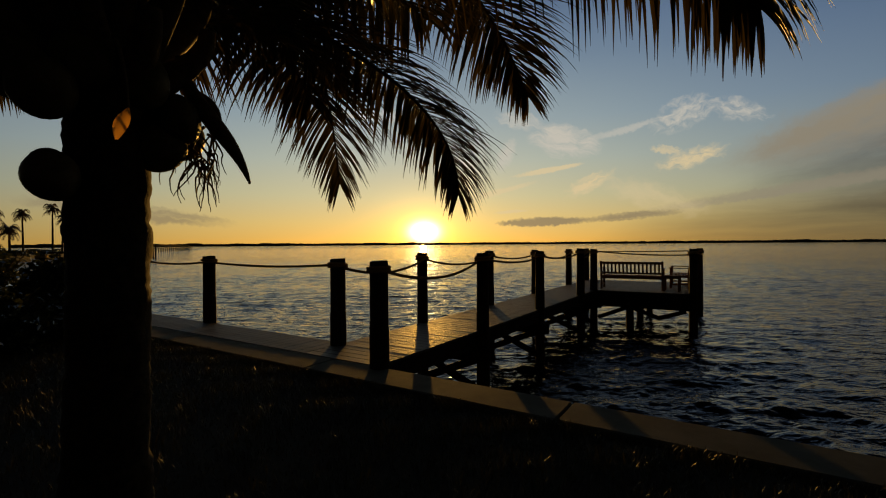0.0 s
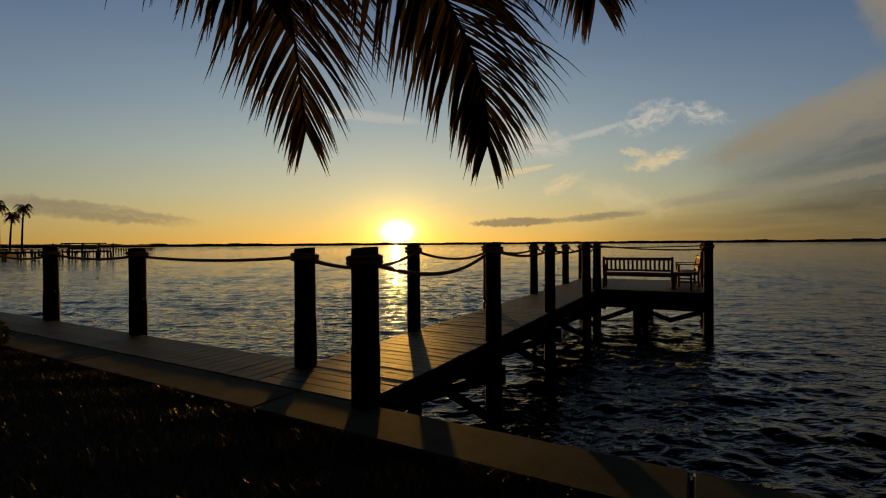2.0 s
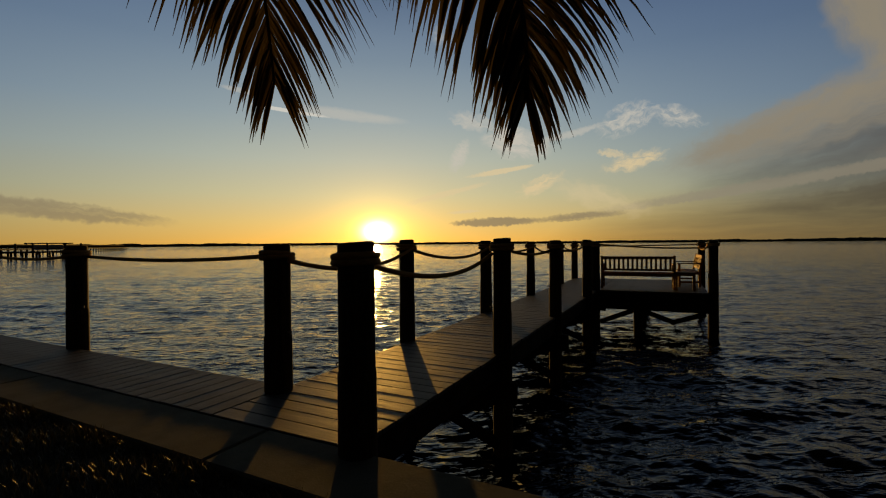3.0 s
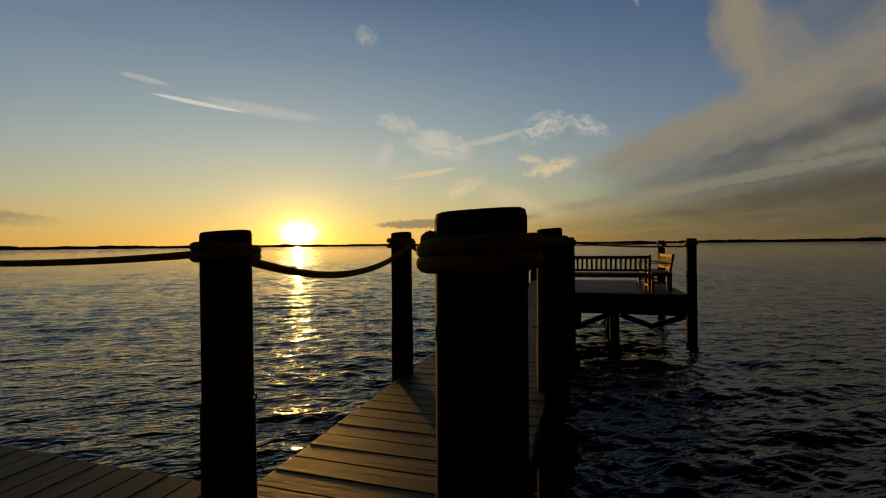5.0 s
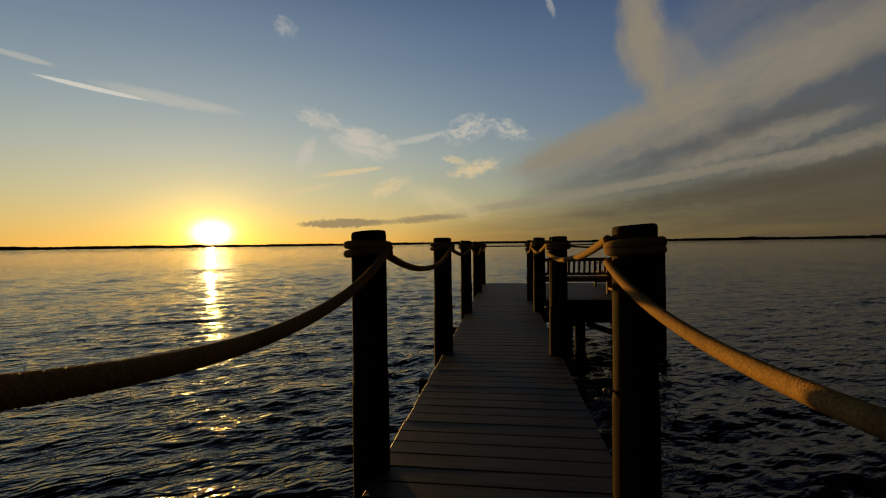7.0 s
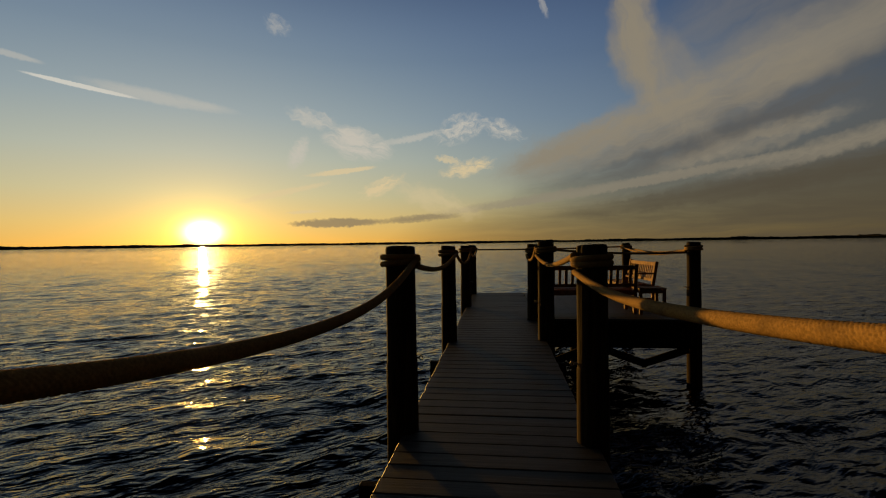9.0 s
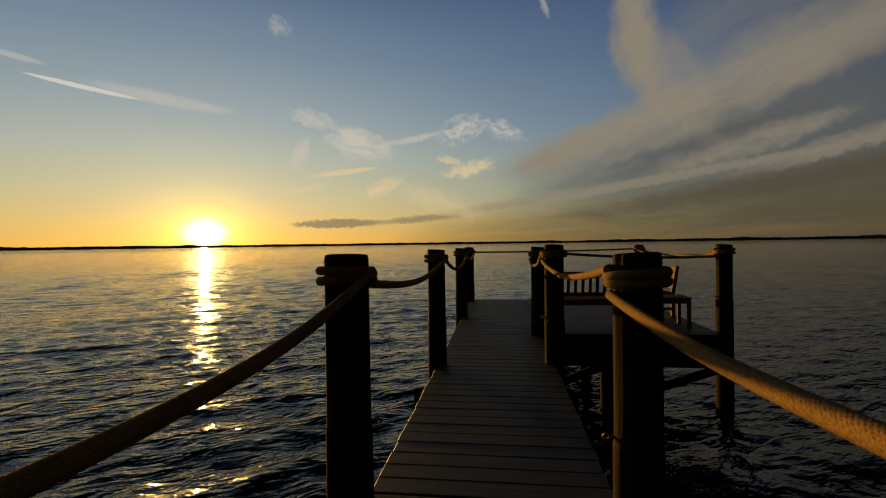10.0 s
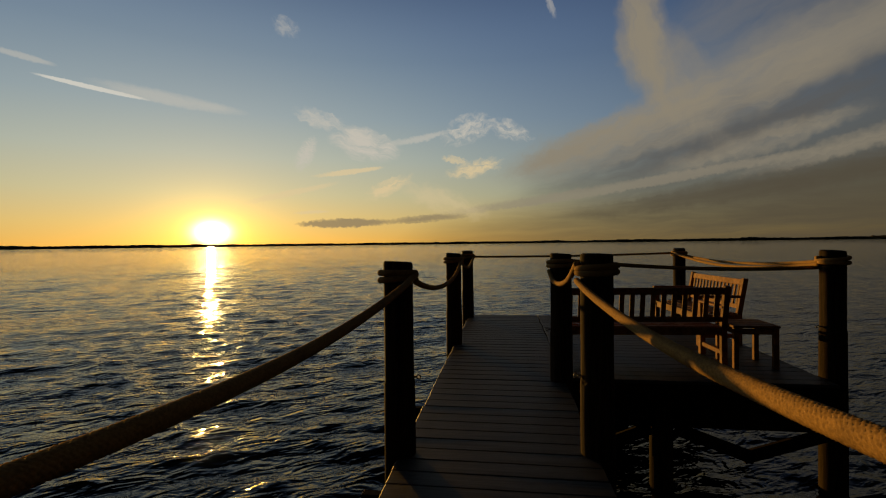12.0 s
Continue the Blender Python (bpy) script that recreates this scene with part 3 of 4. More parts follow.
def rope(a, b, sag, near=False, r=0.0205, label="thick tan braided rope hung slack between dock posts", drop=(0, 0)):
    """A rope wound twice round post a and hung to post b."""
    pa, pb = Vector(POSTS[a]), Vector(POSTS[b])
    t = thing("rope", label, "rope", (pa.x, pa.y, 0), "ropes of the dock")
    d = Vector((pb.x - pa.x, pb.y - pa.y, 0))
    d.normalize()
    inner = Vector((-d.y, d.x, 0))
    # the deck's side of the post
    if a[0] == "L" and b[0] == "L":
        inner = Vector((1, 0, 0))
    elif a[0] == "R" and b[0] == "R":
        inner = Vector((-1, 0, 0))
    elif a[0] in "WL" and b[0] in "WL":
        inner = Vector((0, 1, 0))
    pts = []
    za, zb = pa.z - 0.135 + drop[0], pb.z - 0.085 + drop[1]
    if a[0] == "R":
        za, zb = pa.z - 0.064, pb.z - 0.172
    start = pa + inner * (RADIUS[a] + r * 0.8)
    end = pb + inner * (RADIUS[b] + r * 0.8)
    n = 44
    for i in range(n + 1):
        f = i / n
        p = start.lerp(end, f)
        ease = 0.012 * math.sin(f * 9 + pa.y)
        p.z = za + (zb - za) * f - 4 * sag * f * (1 - f) * (1 + 0.1 * (f - 0.5))
        p += inner * ease * 0.5
        pts.append(p - Vector((pa.x, pa.y, 0)))
    v, f = braid_tube(pts, r, sides=44 if near else 12, depth=0.12 if near else 0.05)
    ob = new("span", from_lists("span", v, f, ROPE, True))
    ob.parent = t
    # two turns round the post
    a0 = math.atan2(inner.y, inner.x)
    turns = []
    for i in range(81):
        f = i / 80
        ang = a0 + f * 4 * math.pi
        rad = RADIUS[a] + r * 0.92
        turns.append((rad * math.cos(ang), rad * math.sin(ang), pa.z - 0.118 + (0.046 * (f * 2 - 0.5 if f > 0.25 else 0) if f < 0.75 else 0.046) + 0.004 * math.sin(ang * 1.3)))
    v, f = braid_tube(turns, r, sides=44 if near else 12, depth=0.12 if near else 0.05)
    ob = new("coil", from_lists("coil", v, f, ROPE, True))
    ob.parent = t


rope("R1", "R2", 0.195, True)
rope("R2", "R3", 0.085, True)
rope("R3", "R4", 0.095, True)
rope("R4", "R5", 0.13, True)
rope("L1", "L2", 0.16, True)
rope("L2", "L3", 0.15, True)
rope("L3", "L4", 0.10, True)
rope("L4", "L5", 0.17, True)
rope("L5", "L6", 0.13)
rope("R5", "Pr", 0.05)
rope("L6", "Pf", 0.02, drop=(0.02, 0.0))
rope("Pf", "Pr", 0.09)
rope("Pr", "Pf", 0.13, drop=(0, 0.02))
rope("W1", "L1", 0.05)
rope("W2", "W1", 0.07)
rope("W3", "W2", 0.09)
rope("W4", "W3", 0.09)


# ---- benches and side table on the platform ----
def build_bench(length, at, turn, label, spacing=0.112):
    """A slatted garden bench; its front looks along +y, its origin is under the middle of the seat."""
    b = thing("bench", label, "bench", at)
    h = length / 2
    def bit(name, fn, mat=TEAK, label=""):
        bm = bmesh.new()
        fn(bm)
        return part(name, bm, mat, b, label)
    for s in (-1, 1):
        bit("back_leg", lambda bm: (beam(bm, (s * (h - 0.03), -0.25, 0.0), (s * (h - 0.03), -0.25, 0.44), 0.06, 0.06), beam(bm, (s * (h - 0.03), -0.25, 0.42), (s * (h - 0.03), -0.330, 0.87), 0.06, 0.06)))
        bit("front_leg", lambda bm: box(bm, (0.06, 0.06, 0.62), (s * (h - 0.03), 0.24, 0.31)))
        bit("armrest", lambda bm: box(bm, (0.075, 0.60, 0.03), (s * (h - 0.03), 0.0, 0.635), bevel=0.008))
        bit("side_rail", lambda bm: box(bm, (0.035, 0.46, 0.07), (s * (h - 0.03), 0, 0.37)))
        bit("stretcher", lambda bm: box(bm, (0.035, 0.46, 0.05), (s * (h - 0.03), 0, 0.13)))
    bit("front_rail", lambda bm: box(bm, (length - 0.10, 0.03, 0.085), (0, 0.245, 0.365)))
    bit("rear_rail", lambda bm: box(bm, (length - 0.10, 0.03, 0.085), (0, -0.24, 0.365)))
    bit("top_rail", lambda bm: box(bm, (length - 0.10, 0.034, 0.075), (0, -0.320, 0.815), (10, 0, 0)))
    bit("lower_back_rail", lambda bm: box(bm, (length - 0.10, 0.03, 0.055), (0, -0.268, 0.50), (10, 0, 0)))
    n = int(round((length - 0.16) / spacing))
    me = None
    for i in range(n):
        x = -h + 0.12 + (length - 0.24) * i / (n - 1)
        if me is None:
            bm = bmesh.new()
            beam(bm, (0, -0.268, 0.51), (0, -0.313, 0.785), spacing * 0.46, 0.018, 0.003)
            me = mesh_of(bm, "back_slat", TEAK)
        ob = new("back_slat", me)
        ob.parent, ob.location = b, (x, 0, 0)
    bm = bmesh.new()
    box(bm, (length - 0.13, 0.07, 0.022), (0, 0, 0), bevel=0.004)
    me = mesh_of(bm, "seat_slat", TEAK)
    for i in range(6):
        ob = new("seat_slat", me)
        ob.parent, ob.location = b, (0, -0.20 + 0.088 * i, 0.418 - 0.004 * abs(i - 3))
    b.matrix_world = pose(*at, 0, 0, turn)
    return b


build_bench(1.80, (1.60, 10.60, 0.0), 3, "dark slatted wooden garden bench with its back to the shore")
build_bench(1.42, (2.80, 12.03, 0.0), 94, "slatted wooden bench with its back lit orange by the sun", 0.088)


def build_side_table(at):
    t = thing("side_table", "small dark square wooden side table between the benches", "table", at)
    for i in range(4):
        bm = bmesh.new()
        box(bm, (0.46, 0.108, 0.025), (0, -0.172 + 0.115 * i, 0.4475), bevel=0.004)
        part("top_slat", bm, TEAK, t)
    for sx in (-1, 1):
        for sy in (-1, 1):
            bm = bmesh.new()
            box(bm, (0.05, 0.05, 0.435), (sx * 0.195, sy * 0.195, 0.2175))
            part("leg", bm, TEAK, t)
        bm = bmesh.new()
        box(bm, (0.022, 0.34, 0.06), (sx * 0.195, 0, 0.395))
        part("apron", bm, TEAK, t)
        bm = bmesh.new()
        box(bm, (0.34, 0.022, 0.06), (0, sx * 0.195, 0.395))
        part("apron", bm, TEAK, t)


build_side_table((2.73, 10.44, 0))


# ---- coconut palm beside the path ----
CROWN = Vector((1.74, -3.54, 2.42))


def leaflet(p, way, length, width, droop, rng):
    """Vertices and faces of one folded leaflet that droops under its weight."""
    verts, faces, n = [], [], 6
    cur, d = Vector(p), Vector(way).normalized()
    seg = length / n
    for i in range(n + 1):
        f = i / n
        side = d.cross(Vector((0, 0, 1)))
        if side.length < 1e-3:
            side = d.orthogonal()
        side.normalize()
        nor = side.cross(d)
        w = width * (0.55 + 1.9 * f * (1 - f)) * (1 - f ** 3) * 0.5 + 0.0008
        verts += [cur - side * w - nor * w * 0.45, cur.copy(), cur + side * w - nor * w * 0.45]
        d = (d + Vector((0, 0, -1)) * droop * (0.35 + f) / n * 1.5).normalized()
        cur = cur + d * seg
    for i in range(n):
        for k in range(2):
            a = i * 3 + k
            faces.append((a, a + 1, a + 4, a + 3))
    return verts, faces


def build_frond(palm, line, count, long, seed, droop=0.9, single=False, bare=0.16, width=0.031):
    """A palm frond: a tapered midrib along line and rows of leaflets down both its sides."""
    rng = random.Random(seed)
    pts = bezier(*line, 36)
    rad = [0.030 * (1 - 0.86 * i / 36) + 0.002 for i in range(37)]
    v, f = tube(pts, rad, 8)
    fr = new("frond", from_lists("frond", v, f, SHEATH, True))
    fr.parent = palm
    allv, allf = [], []
    for i in range(count):
        s = bare + (1 - bare) * ((i + 0.5) / count) ** 0.8
        q = s * 36
        k = min(35, int(q))
        p = pts[k].lerp(pts[k + 1], q - k)
        t = (pts[k + 1] - pts[k]).normalized()
        side = t.cross(Vector((0, 0, 1)))
        if side.length < 0.05:
            side = t.cross(Vector((0.3, 1, 0)))
        side.normalize()
        nor = side.cross(t)
        theta = radians(60 - 24 * s ** 2 - 14 * s ** 9)
        ln = long * (0.55 + 0.62 * math.sin(math.pi * min(1, 0.18 + s * 0.55))) * (1 - 0.55 * max(0, s - 0.75) / 0.25)
        for sg in (-1, 1):
            if rng.random() < 0.05:
                continue
            th = theta * rng.uniform(0.86, 1.12)
            way = t * math.cos(th) + side * sg * math.sin(th) + nor * rng.uniform(-0.12, 0.30)
            lv, lf = leaflet(p, way, ln * rng.uniform(0.82, 1.1), width * rng.uniform(0.75, 1.15), droop * rng.uniform(0.75, 1.3), rng)
            if single and i >= count * 0.5:
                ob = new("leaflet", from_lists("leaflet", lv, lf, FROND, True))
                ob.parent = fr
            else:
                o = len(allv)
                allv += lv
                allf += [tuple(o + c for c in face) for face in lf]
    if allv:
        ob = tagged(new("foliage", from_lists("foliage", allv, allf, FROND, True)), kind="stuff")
        ob.parent = fr
    return fr


def build_palm():
    palm = thing("palm_tree", "low coconut palm with ringed trunk, drooping fronds and coconuts", "tree")
    # trunk with leaf scars
    pts, rad = [], []
    n = 90
    for i in range(n + 1):
        f = i / n
        z = -0.15 + 2.45 * f
        pts.append((1.745 + 0.02 * math.sin(f * 3), -3.58 + 0.04 * f, z))
        rad.append(0.148 + 0.10 * math.exp(-f * 7) + 0.010 * abs(noise.noise((i * 0.31, 4, 0))) + 0.009 * noise.noise((i * 0.83, 0, 0)) + 0.004 * (i % 4 == 0) + 0.02 * f)
    v, f = tube(pts, rad, 30)
    for p in v:
        p += Vector((noise.noise(p * 9), noise.noise(p * 9 + Vector((7, 0, 0))), 0)) * 0.012
    ob = new("trunk", from_lists("trunk", v, f, TRUNK, True))
    ob.parent = palm
    c = CROWN
    fronds = [
        # line, leaflets a side, leaflet length, droop, single
        ((c, (1.53, -2.54, 3.76), (0.91, -1.42, 3.79), (0.43, -0.75, 2.12)), 165, 0.86, 0.60, True),
        ((c, (1.45, -3.08, 3.32), (1.89, -0.50, 3.04), (1.735, -0.30, 1.97)), 175, 0.74, 0.80, True),
        ((c, (2.4, -2.31, 3.91), (2.36, -1.07, 3.84), (2.43, -0.06, 2.95)), 160, 0.80, 0.6, False),
        ((c, (2.6, -2.9, 3.75), (3.9, -1.6, 3.75), (4.36, -0.90, 2.95)), 135, 0.95, 1.3, False),
        ((c, (0.95, -3.3, 3.6), (-0.2, -3.2, 3.7), (-1.0, -3.3, 2.8)), 94, 0.75, 0.8, False),
        ((c, (1.1, -3.9, 3.5), (0.1, -4.3, 3.4), (-0.7, -4.6, 2.2)), 94, 0.75, 0.8, False),
        ((c, (1.7, -4.3, 3.5), (1.8, -5.3, 3.5), (2.0, -6.1, 2.3)), 94, 0.75, 0.8, False),
        ((c, (2.2, -4.2, 3.3), (3.0, -5.3, 3.4), (3.4, -6.1, 2.5)), 94, 0.75, 0.8, False),
        ((c, (1.6, -3.3, 3.8), (1.3, -2.5, 4.6), (1.0, -1.8, 4.5)), 94, 0.85, 0.5, False),
        ((c, (2.1, -3.4, 3.8), (2.8, -3.0, 4.6), (3.6, -2.4, 4.3)), 94, 0.85, 0.6, False),
        ((c, (1.5, -2.9, 2.95), (1.1, -2.0, 3.2), (0.65, -1.35, 2.85)), 94, 0.85, 0.8, False),
        ((c, (1.9, -3.0, 2.95), (2.1, -2.2, 3.35), (2.05, -1.4, 3.3)), 94, 0.9, 1.0, False),
        ((c, (1.95, -3.8, 2.8), (1.9, -4.1, 3.0), (1.85, -4.6, 2.5)), 67, 0.6, 1.2, False),
        ((c, (1.7, -3.5, 3.0), (1.4, -3.2, 3.3), (0.9, -2.9, 2.75)), 81, 0.8, 1.3, False),
    ]
    for i, (line, count, long, droop, single) in enumerate(fronds):
        build_frond(palm, line, count, long, 20 + i, droop, single)
    # leaf bases clasping the crown
    rng = random.Random(4)
    for i in range(16):
        a = i * 2.4
        base = c + Vector((0.13 * math.cos(a), 0.13 * math.sin(a), -0.38 + 0.02 * i))
        tip = c + Vector((0.42 * math.cos(a), 0.42 * math.sin(a), 0.05 + 0.03 * i + rng.uniform(-0.1, 0.1)))
        line = bezier(base, base + Vector((0.10 * math.cos(a), 0.10 * math.sin(a), 0.18)), tip - Vector((0, 0, 0.2)), tip, 10)
        v, f = tube(line, [0.085 * (1 - 0.55 * k / 10) for k in range(11)], 8)
        ob = new("leaf_base", from_lists("leaf_base", v, f, SHEATH, True))
        ob.parent = palm
    # coconuts
    nuts = [(1.845, -3.785, 1.715), (1.93, -3.84, 2.05), (1.86, -3.90, 2.12), (1.98, -3.50, 2.16), (1.86, -3.37, 1.90), (1.79, -3.24, 1.99), (1.90, -3.31, 2.04), (1.92, -3.70, 2.20)]
    for i, p in enumerate(nuts):
        bm = bmesh.new()
        bmesh.ops.create_uvsphere(bm, u_segments=20, v_segments=14, radius=0.112)
        for q in bm.verts:
            a = math.atan2(q.co.y, q.co.x)
            k = 1 + 0.06 * math.cos(3 * a + i)
            q.co = Vector((q.co.x * k, q.co.y * k, q.co.z * 1.12))
            if q.co.z > 0.1:
                q.co.z += (q.co.z - 0.1) * 0.5
        if i == 0:
            bmesh.ops.scale(bm, vec=(0.88, 0.88, 0.84), verts=bm.verts)
        ob = part("coconut", bm, HUSK, palm, smooth=True)
        ob.location, ob.rotation_euler = p, (rng.uniform(-0.5, 0.5), rng.uniform(-0.5, 0.5), i)
    # woody spathe, a long pointed boat shape
    for a, b in (((1.90, -3.30, 2.36), (2.085, -3.04, 1.745)), ((1.86, -3.26, 2.30), (1.93, -3.10, 2.06))):
        a, b = Vector(a), Vector(b)
        line = bezier(a, a.lerp(b, 0.3) + Vector((-0.03, -0.03, -0.10)), a.lerp(b, 0.65) + Vector((0.01, 0.02, 0.07)), b, 16)
        v, f = tube(line, [0.006 + 0.050 * math.sin(math.pi * (0.15 + 0.85 * k / 16)) ** 1.0 * (0.5 + 0.5 * k / 16) for k in range(17)], 10)
        ob = new("spathe", from_lists("spathe", v, f, SHEATH, True))
        ob.parent = palm
    # hanging fruit stalks
    core = Vector((1.91, -3.20, 1.89))
    for i in range(36):
        a = rng.uniform(0, 6.28)
        p = core + Vector((rng.uniform(-0.07, 0.07), rng.uniform(-0.07, 0.07), rng.uniform(-0.06, 0.16)))
        line, d = [p.copy()], Vector((math.cos(a) * 0.7, math.sin(a) * 0.7, rng.uniform(-0.9, 0.1)))
        for k in range(11):
            d = (d + Vector((rng.uniform(-0.5, 0.5), rng.uniform(-0.5, 0.5), -0.26))).normalized()
            p = p + d * rng.uniform(0.016, 0.03)
            line.append(p.copy())
        v, f = tube(line, [0.0062 * (1 - 0.75 * k / 11) for k in range(12)], 6)
        ob = new("fruit_stalk", from_lists("fruit_stalk", v, f, SHEATH, True))
        ob.parent = palm


build_palm()


def build_bract():
    """A dry flower bract on the trunk that the low sun shines through."""
    v, f = [], []
    for i in range(9):
        t = i / 8
        w = 0.024 * math.sin(math.pi * (0.06 + 0.9 * t))
        p = Vector((2.395, -3.775, 1.795)) + Vector((0.022 * t, 0.030 * t, 0.115 * t)) + Vector((0.012, -0.008, 0)) * math.sin(3 * t)
        v += [p + Vector((-0.55, -0.83, 0)) * w, p + Vector((0.004, -0.003, 0)), p + Vector((0.55, 0.83, 0)) * w]
    for i in range(8):
        f += [(3 * i, 3 * i + 1, 3 * i + 4, 3 * i + 3), (3 * i + 1, 3 * i + 2, 3 * i + 5, 3 * i + 4)]
    ob = new("bract", from_lists("bract", v, f, BRACT, True))
    ob.parent = bpy.data.objects["palm_tree"]
    tagged(ob, "dry orange bract lit through by the sun")
    v, f = tube(bezier((2.417, -3.745, 1.908), (2.40, -3.74, 2.02), (2.25, -3.70, 2.20), (2.02, -3.63, 2.30), 14), [0.004 + 0.0004 * k for k in range(15)], 6)
    stalk = new("bract_stalk", from_lists("bract_stalk", v, f, SHEATH, True))
    stalk.parent = bpy.data.objects["palm_tree"]


build_bract()


# ---- shrubs at the lawn's edge ----
def build_shrub(at, size, seed, count=900):
    rng = random.Random(seed)
    s = thing("shrub", "dense dark shrub with small round glossy leaves", "shrub", at, "shrubs at the lawn's edge")
    for i in range(9):
        a = rng.uniform(0, 6.28)
        top = Vector((math.cos(a) * size[0] * 0.6, math.sin(a) * size[1] * 0.6, size[2] * rng.uniform(0.5, 0.9)))
        line = bezier((rng.uniform(-0.1, 0.1), rng.uniform(-0.1, 0.1), -0.06), (top.x * 0.2, top.y * 0.2, top.z * 0.5), (top.x * 0.7, top.y * 0.7, top.z * 0.8), top, 8)
        v, f = tube(line, [0.022 * (1 - 0.8 * k / 8) for k in range(9)], 6)
        ob = new("stem", from_lists("stem", v, f, SHEATH, True))
        ob.parent = s
    verts, faces = [], []
    for i in range(count):
        u, a = rng.uniform(-0.25, 1), rng.uniform(0, 6.28)
        c = math.sqrt(max(0, 1 - u * u))
        k = rng.uniform(0.45, 1.0) ** 0.5 * (0.78 + 0.34 * noise.noise((math.cos(a) * 1.6 + seed, math.sin(a) * 1.6, u * 1.8)))
        p = Vector((c * math.cos(a) * size[0] * k, c * math.sin(a) * size[1] * k, max(0.02, 0.12 + u * size[2] * k * 0.9)))
        q = Euler((rng.uniform(-1, 1), rng.uniform(-1, 1), rng.uniform(0, 6.28))).to_matrix()
        w, l = rng.uniform(0.028, 0.05), rng.uniform(0.04, 0.07)
        o = len(verts)
        for x, y, z in ((-l, 0, 0), (-l * 0.4, w, 0.006), (l * 0.5, w * 0.9, 0.006), (l, 0, -0.008), (l * 0.5, -w * 0.9, 0.006), (-l * 0.4, -w, 0.006)):
            verts.append(p + q @ Vector((x, y, z)))
        faces += [(o, o + 1, o + 2, o + 3), (o, o + 3, o + 4, o + 5)]
    ob = tagged(new("leaves", from_lists("leaves", verts, faces, SHRUB)), kind="stuff")
    ob.parent = s


for i, (at, size, count) in enumerate([((-5.0, -1.42, 0), (0.85, 0.75, 0.72), 3200), ((-5.75, -1.5, 0), (0.85, 0.75, 1.55), 3600), ((-4.7, -2.5, 0), (1.1, 0.9, 0.95), 2800),
                                       ((-7.6, -1.9, 0), (1.2, 1.0, 1.65), 2600), ((-3.4, -3.7, 0), (1.2, 1.0, 1.05), 2400), ((-9.4, -2.2, 0), (1.4, 1.1, 1.8), 2400), ((-1.7, -4.8, 0), (1.1, 1.0, 1.2), 2200)]):
    build_shrub(at, size, 60 + i, count)


def build_grass():
    rng = np.random.default_rng(9)
    n = 52000
    x = rng.uniform(-4.5, 6.0, n)
    y = CAP_IN - 0.02 - 4.4 * rng.random(n) ** 1.5
    h = rng.uniform(0.03, 0.085, n) * (0.7 + 0.5 * np.sin(x * 3.1 + np.sin(y * 2.3) * 2) ** 2)
    a = rng.uniform(0, 6.28, n)
    lean = rng.uniform(0.1, 0.75, n)
    w = rng.uniform(0.0022, 0.0042, n)
    dx, dy = np.cos(a), np.sin(a)
    z0 = -0.055
    v = np.zeros((n, 5, 3))
    for k, (f, ww) in enumerate(((0, 1), (0, -1), (0.55, -0.8), (0.55, 0.8), (1, 0))):
        v[:, k, 0] = x + dx * lean * h * f * f - dy * w * ww
        v[:, k, 1] = y + dy * lean * h * f * f + dx * w * ww
        v[:, k, 2] = z0 + h * f
    faces = []
    for i in range(n):
        o = i * 5
        faces += [(o, o + 1, o + 2, o + 3), (o + 3, o + 2, o + 4)]
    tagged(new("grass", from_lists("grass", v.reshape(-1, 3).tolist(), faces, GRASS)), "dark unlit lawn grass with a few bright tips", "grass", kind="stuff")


build_grass()


# ---- along the shore: a spit with palms, and piers ----
def build_spit():
    bm = bmesh.new()
    ring = [(-60, -1.2), (-75, 8), (-100, 24), (-118, 34), (-140, 44), (-190, 50), (-260, 52), (-330, 50), (-330, -1.2)]
    lo = [bm.verts.new((x, y, WATER_Z - 0.5)) for x, y in ring]
    hi = [bm.verts.new((x * 1.004, y - 1.5 if y > 0 else y, -0.1)) for x, y in ring]
    bm.faces.new(hi)
    for k in range(len(ring)):
        bm.faces.new((lo[k], lo[(k + 1) % len(ring)], hi[(k + 1) % len(ring)], hi[k]))
    bmesh.ops.recalc_face_normals(bm, faces=bm.faces)
    tagged(new("ground_spit", mesh_of(bm, "ground_spit", SOIL)), "low dark spit of land along the shore", "ground", kind="structure")


build_spit()


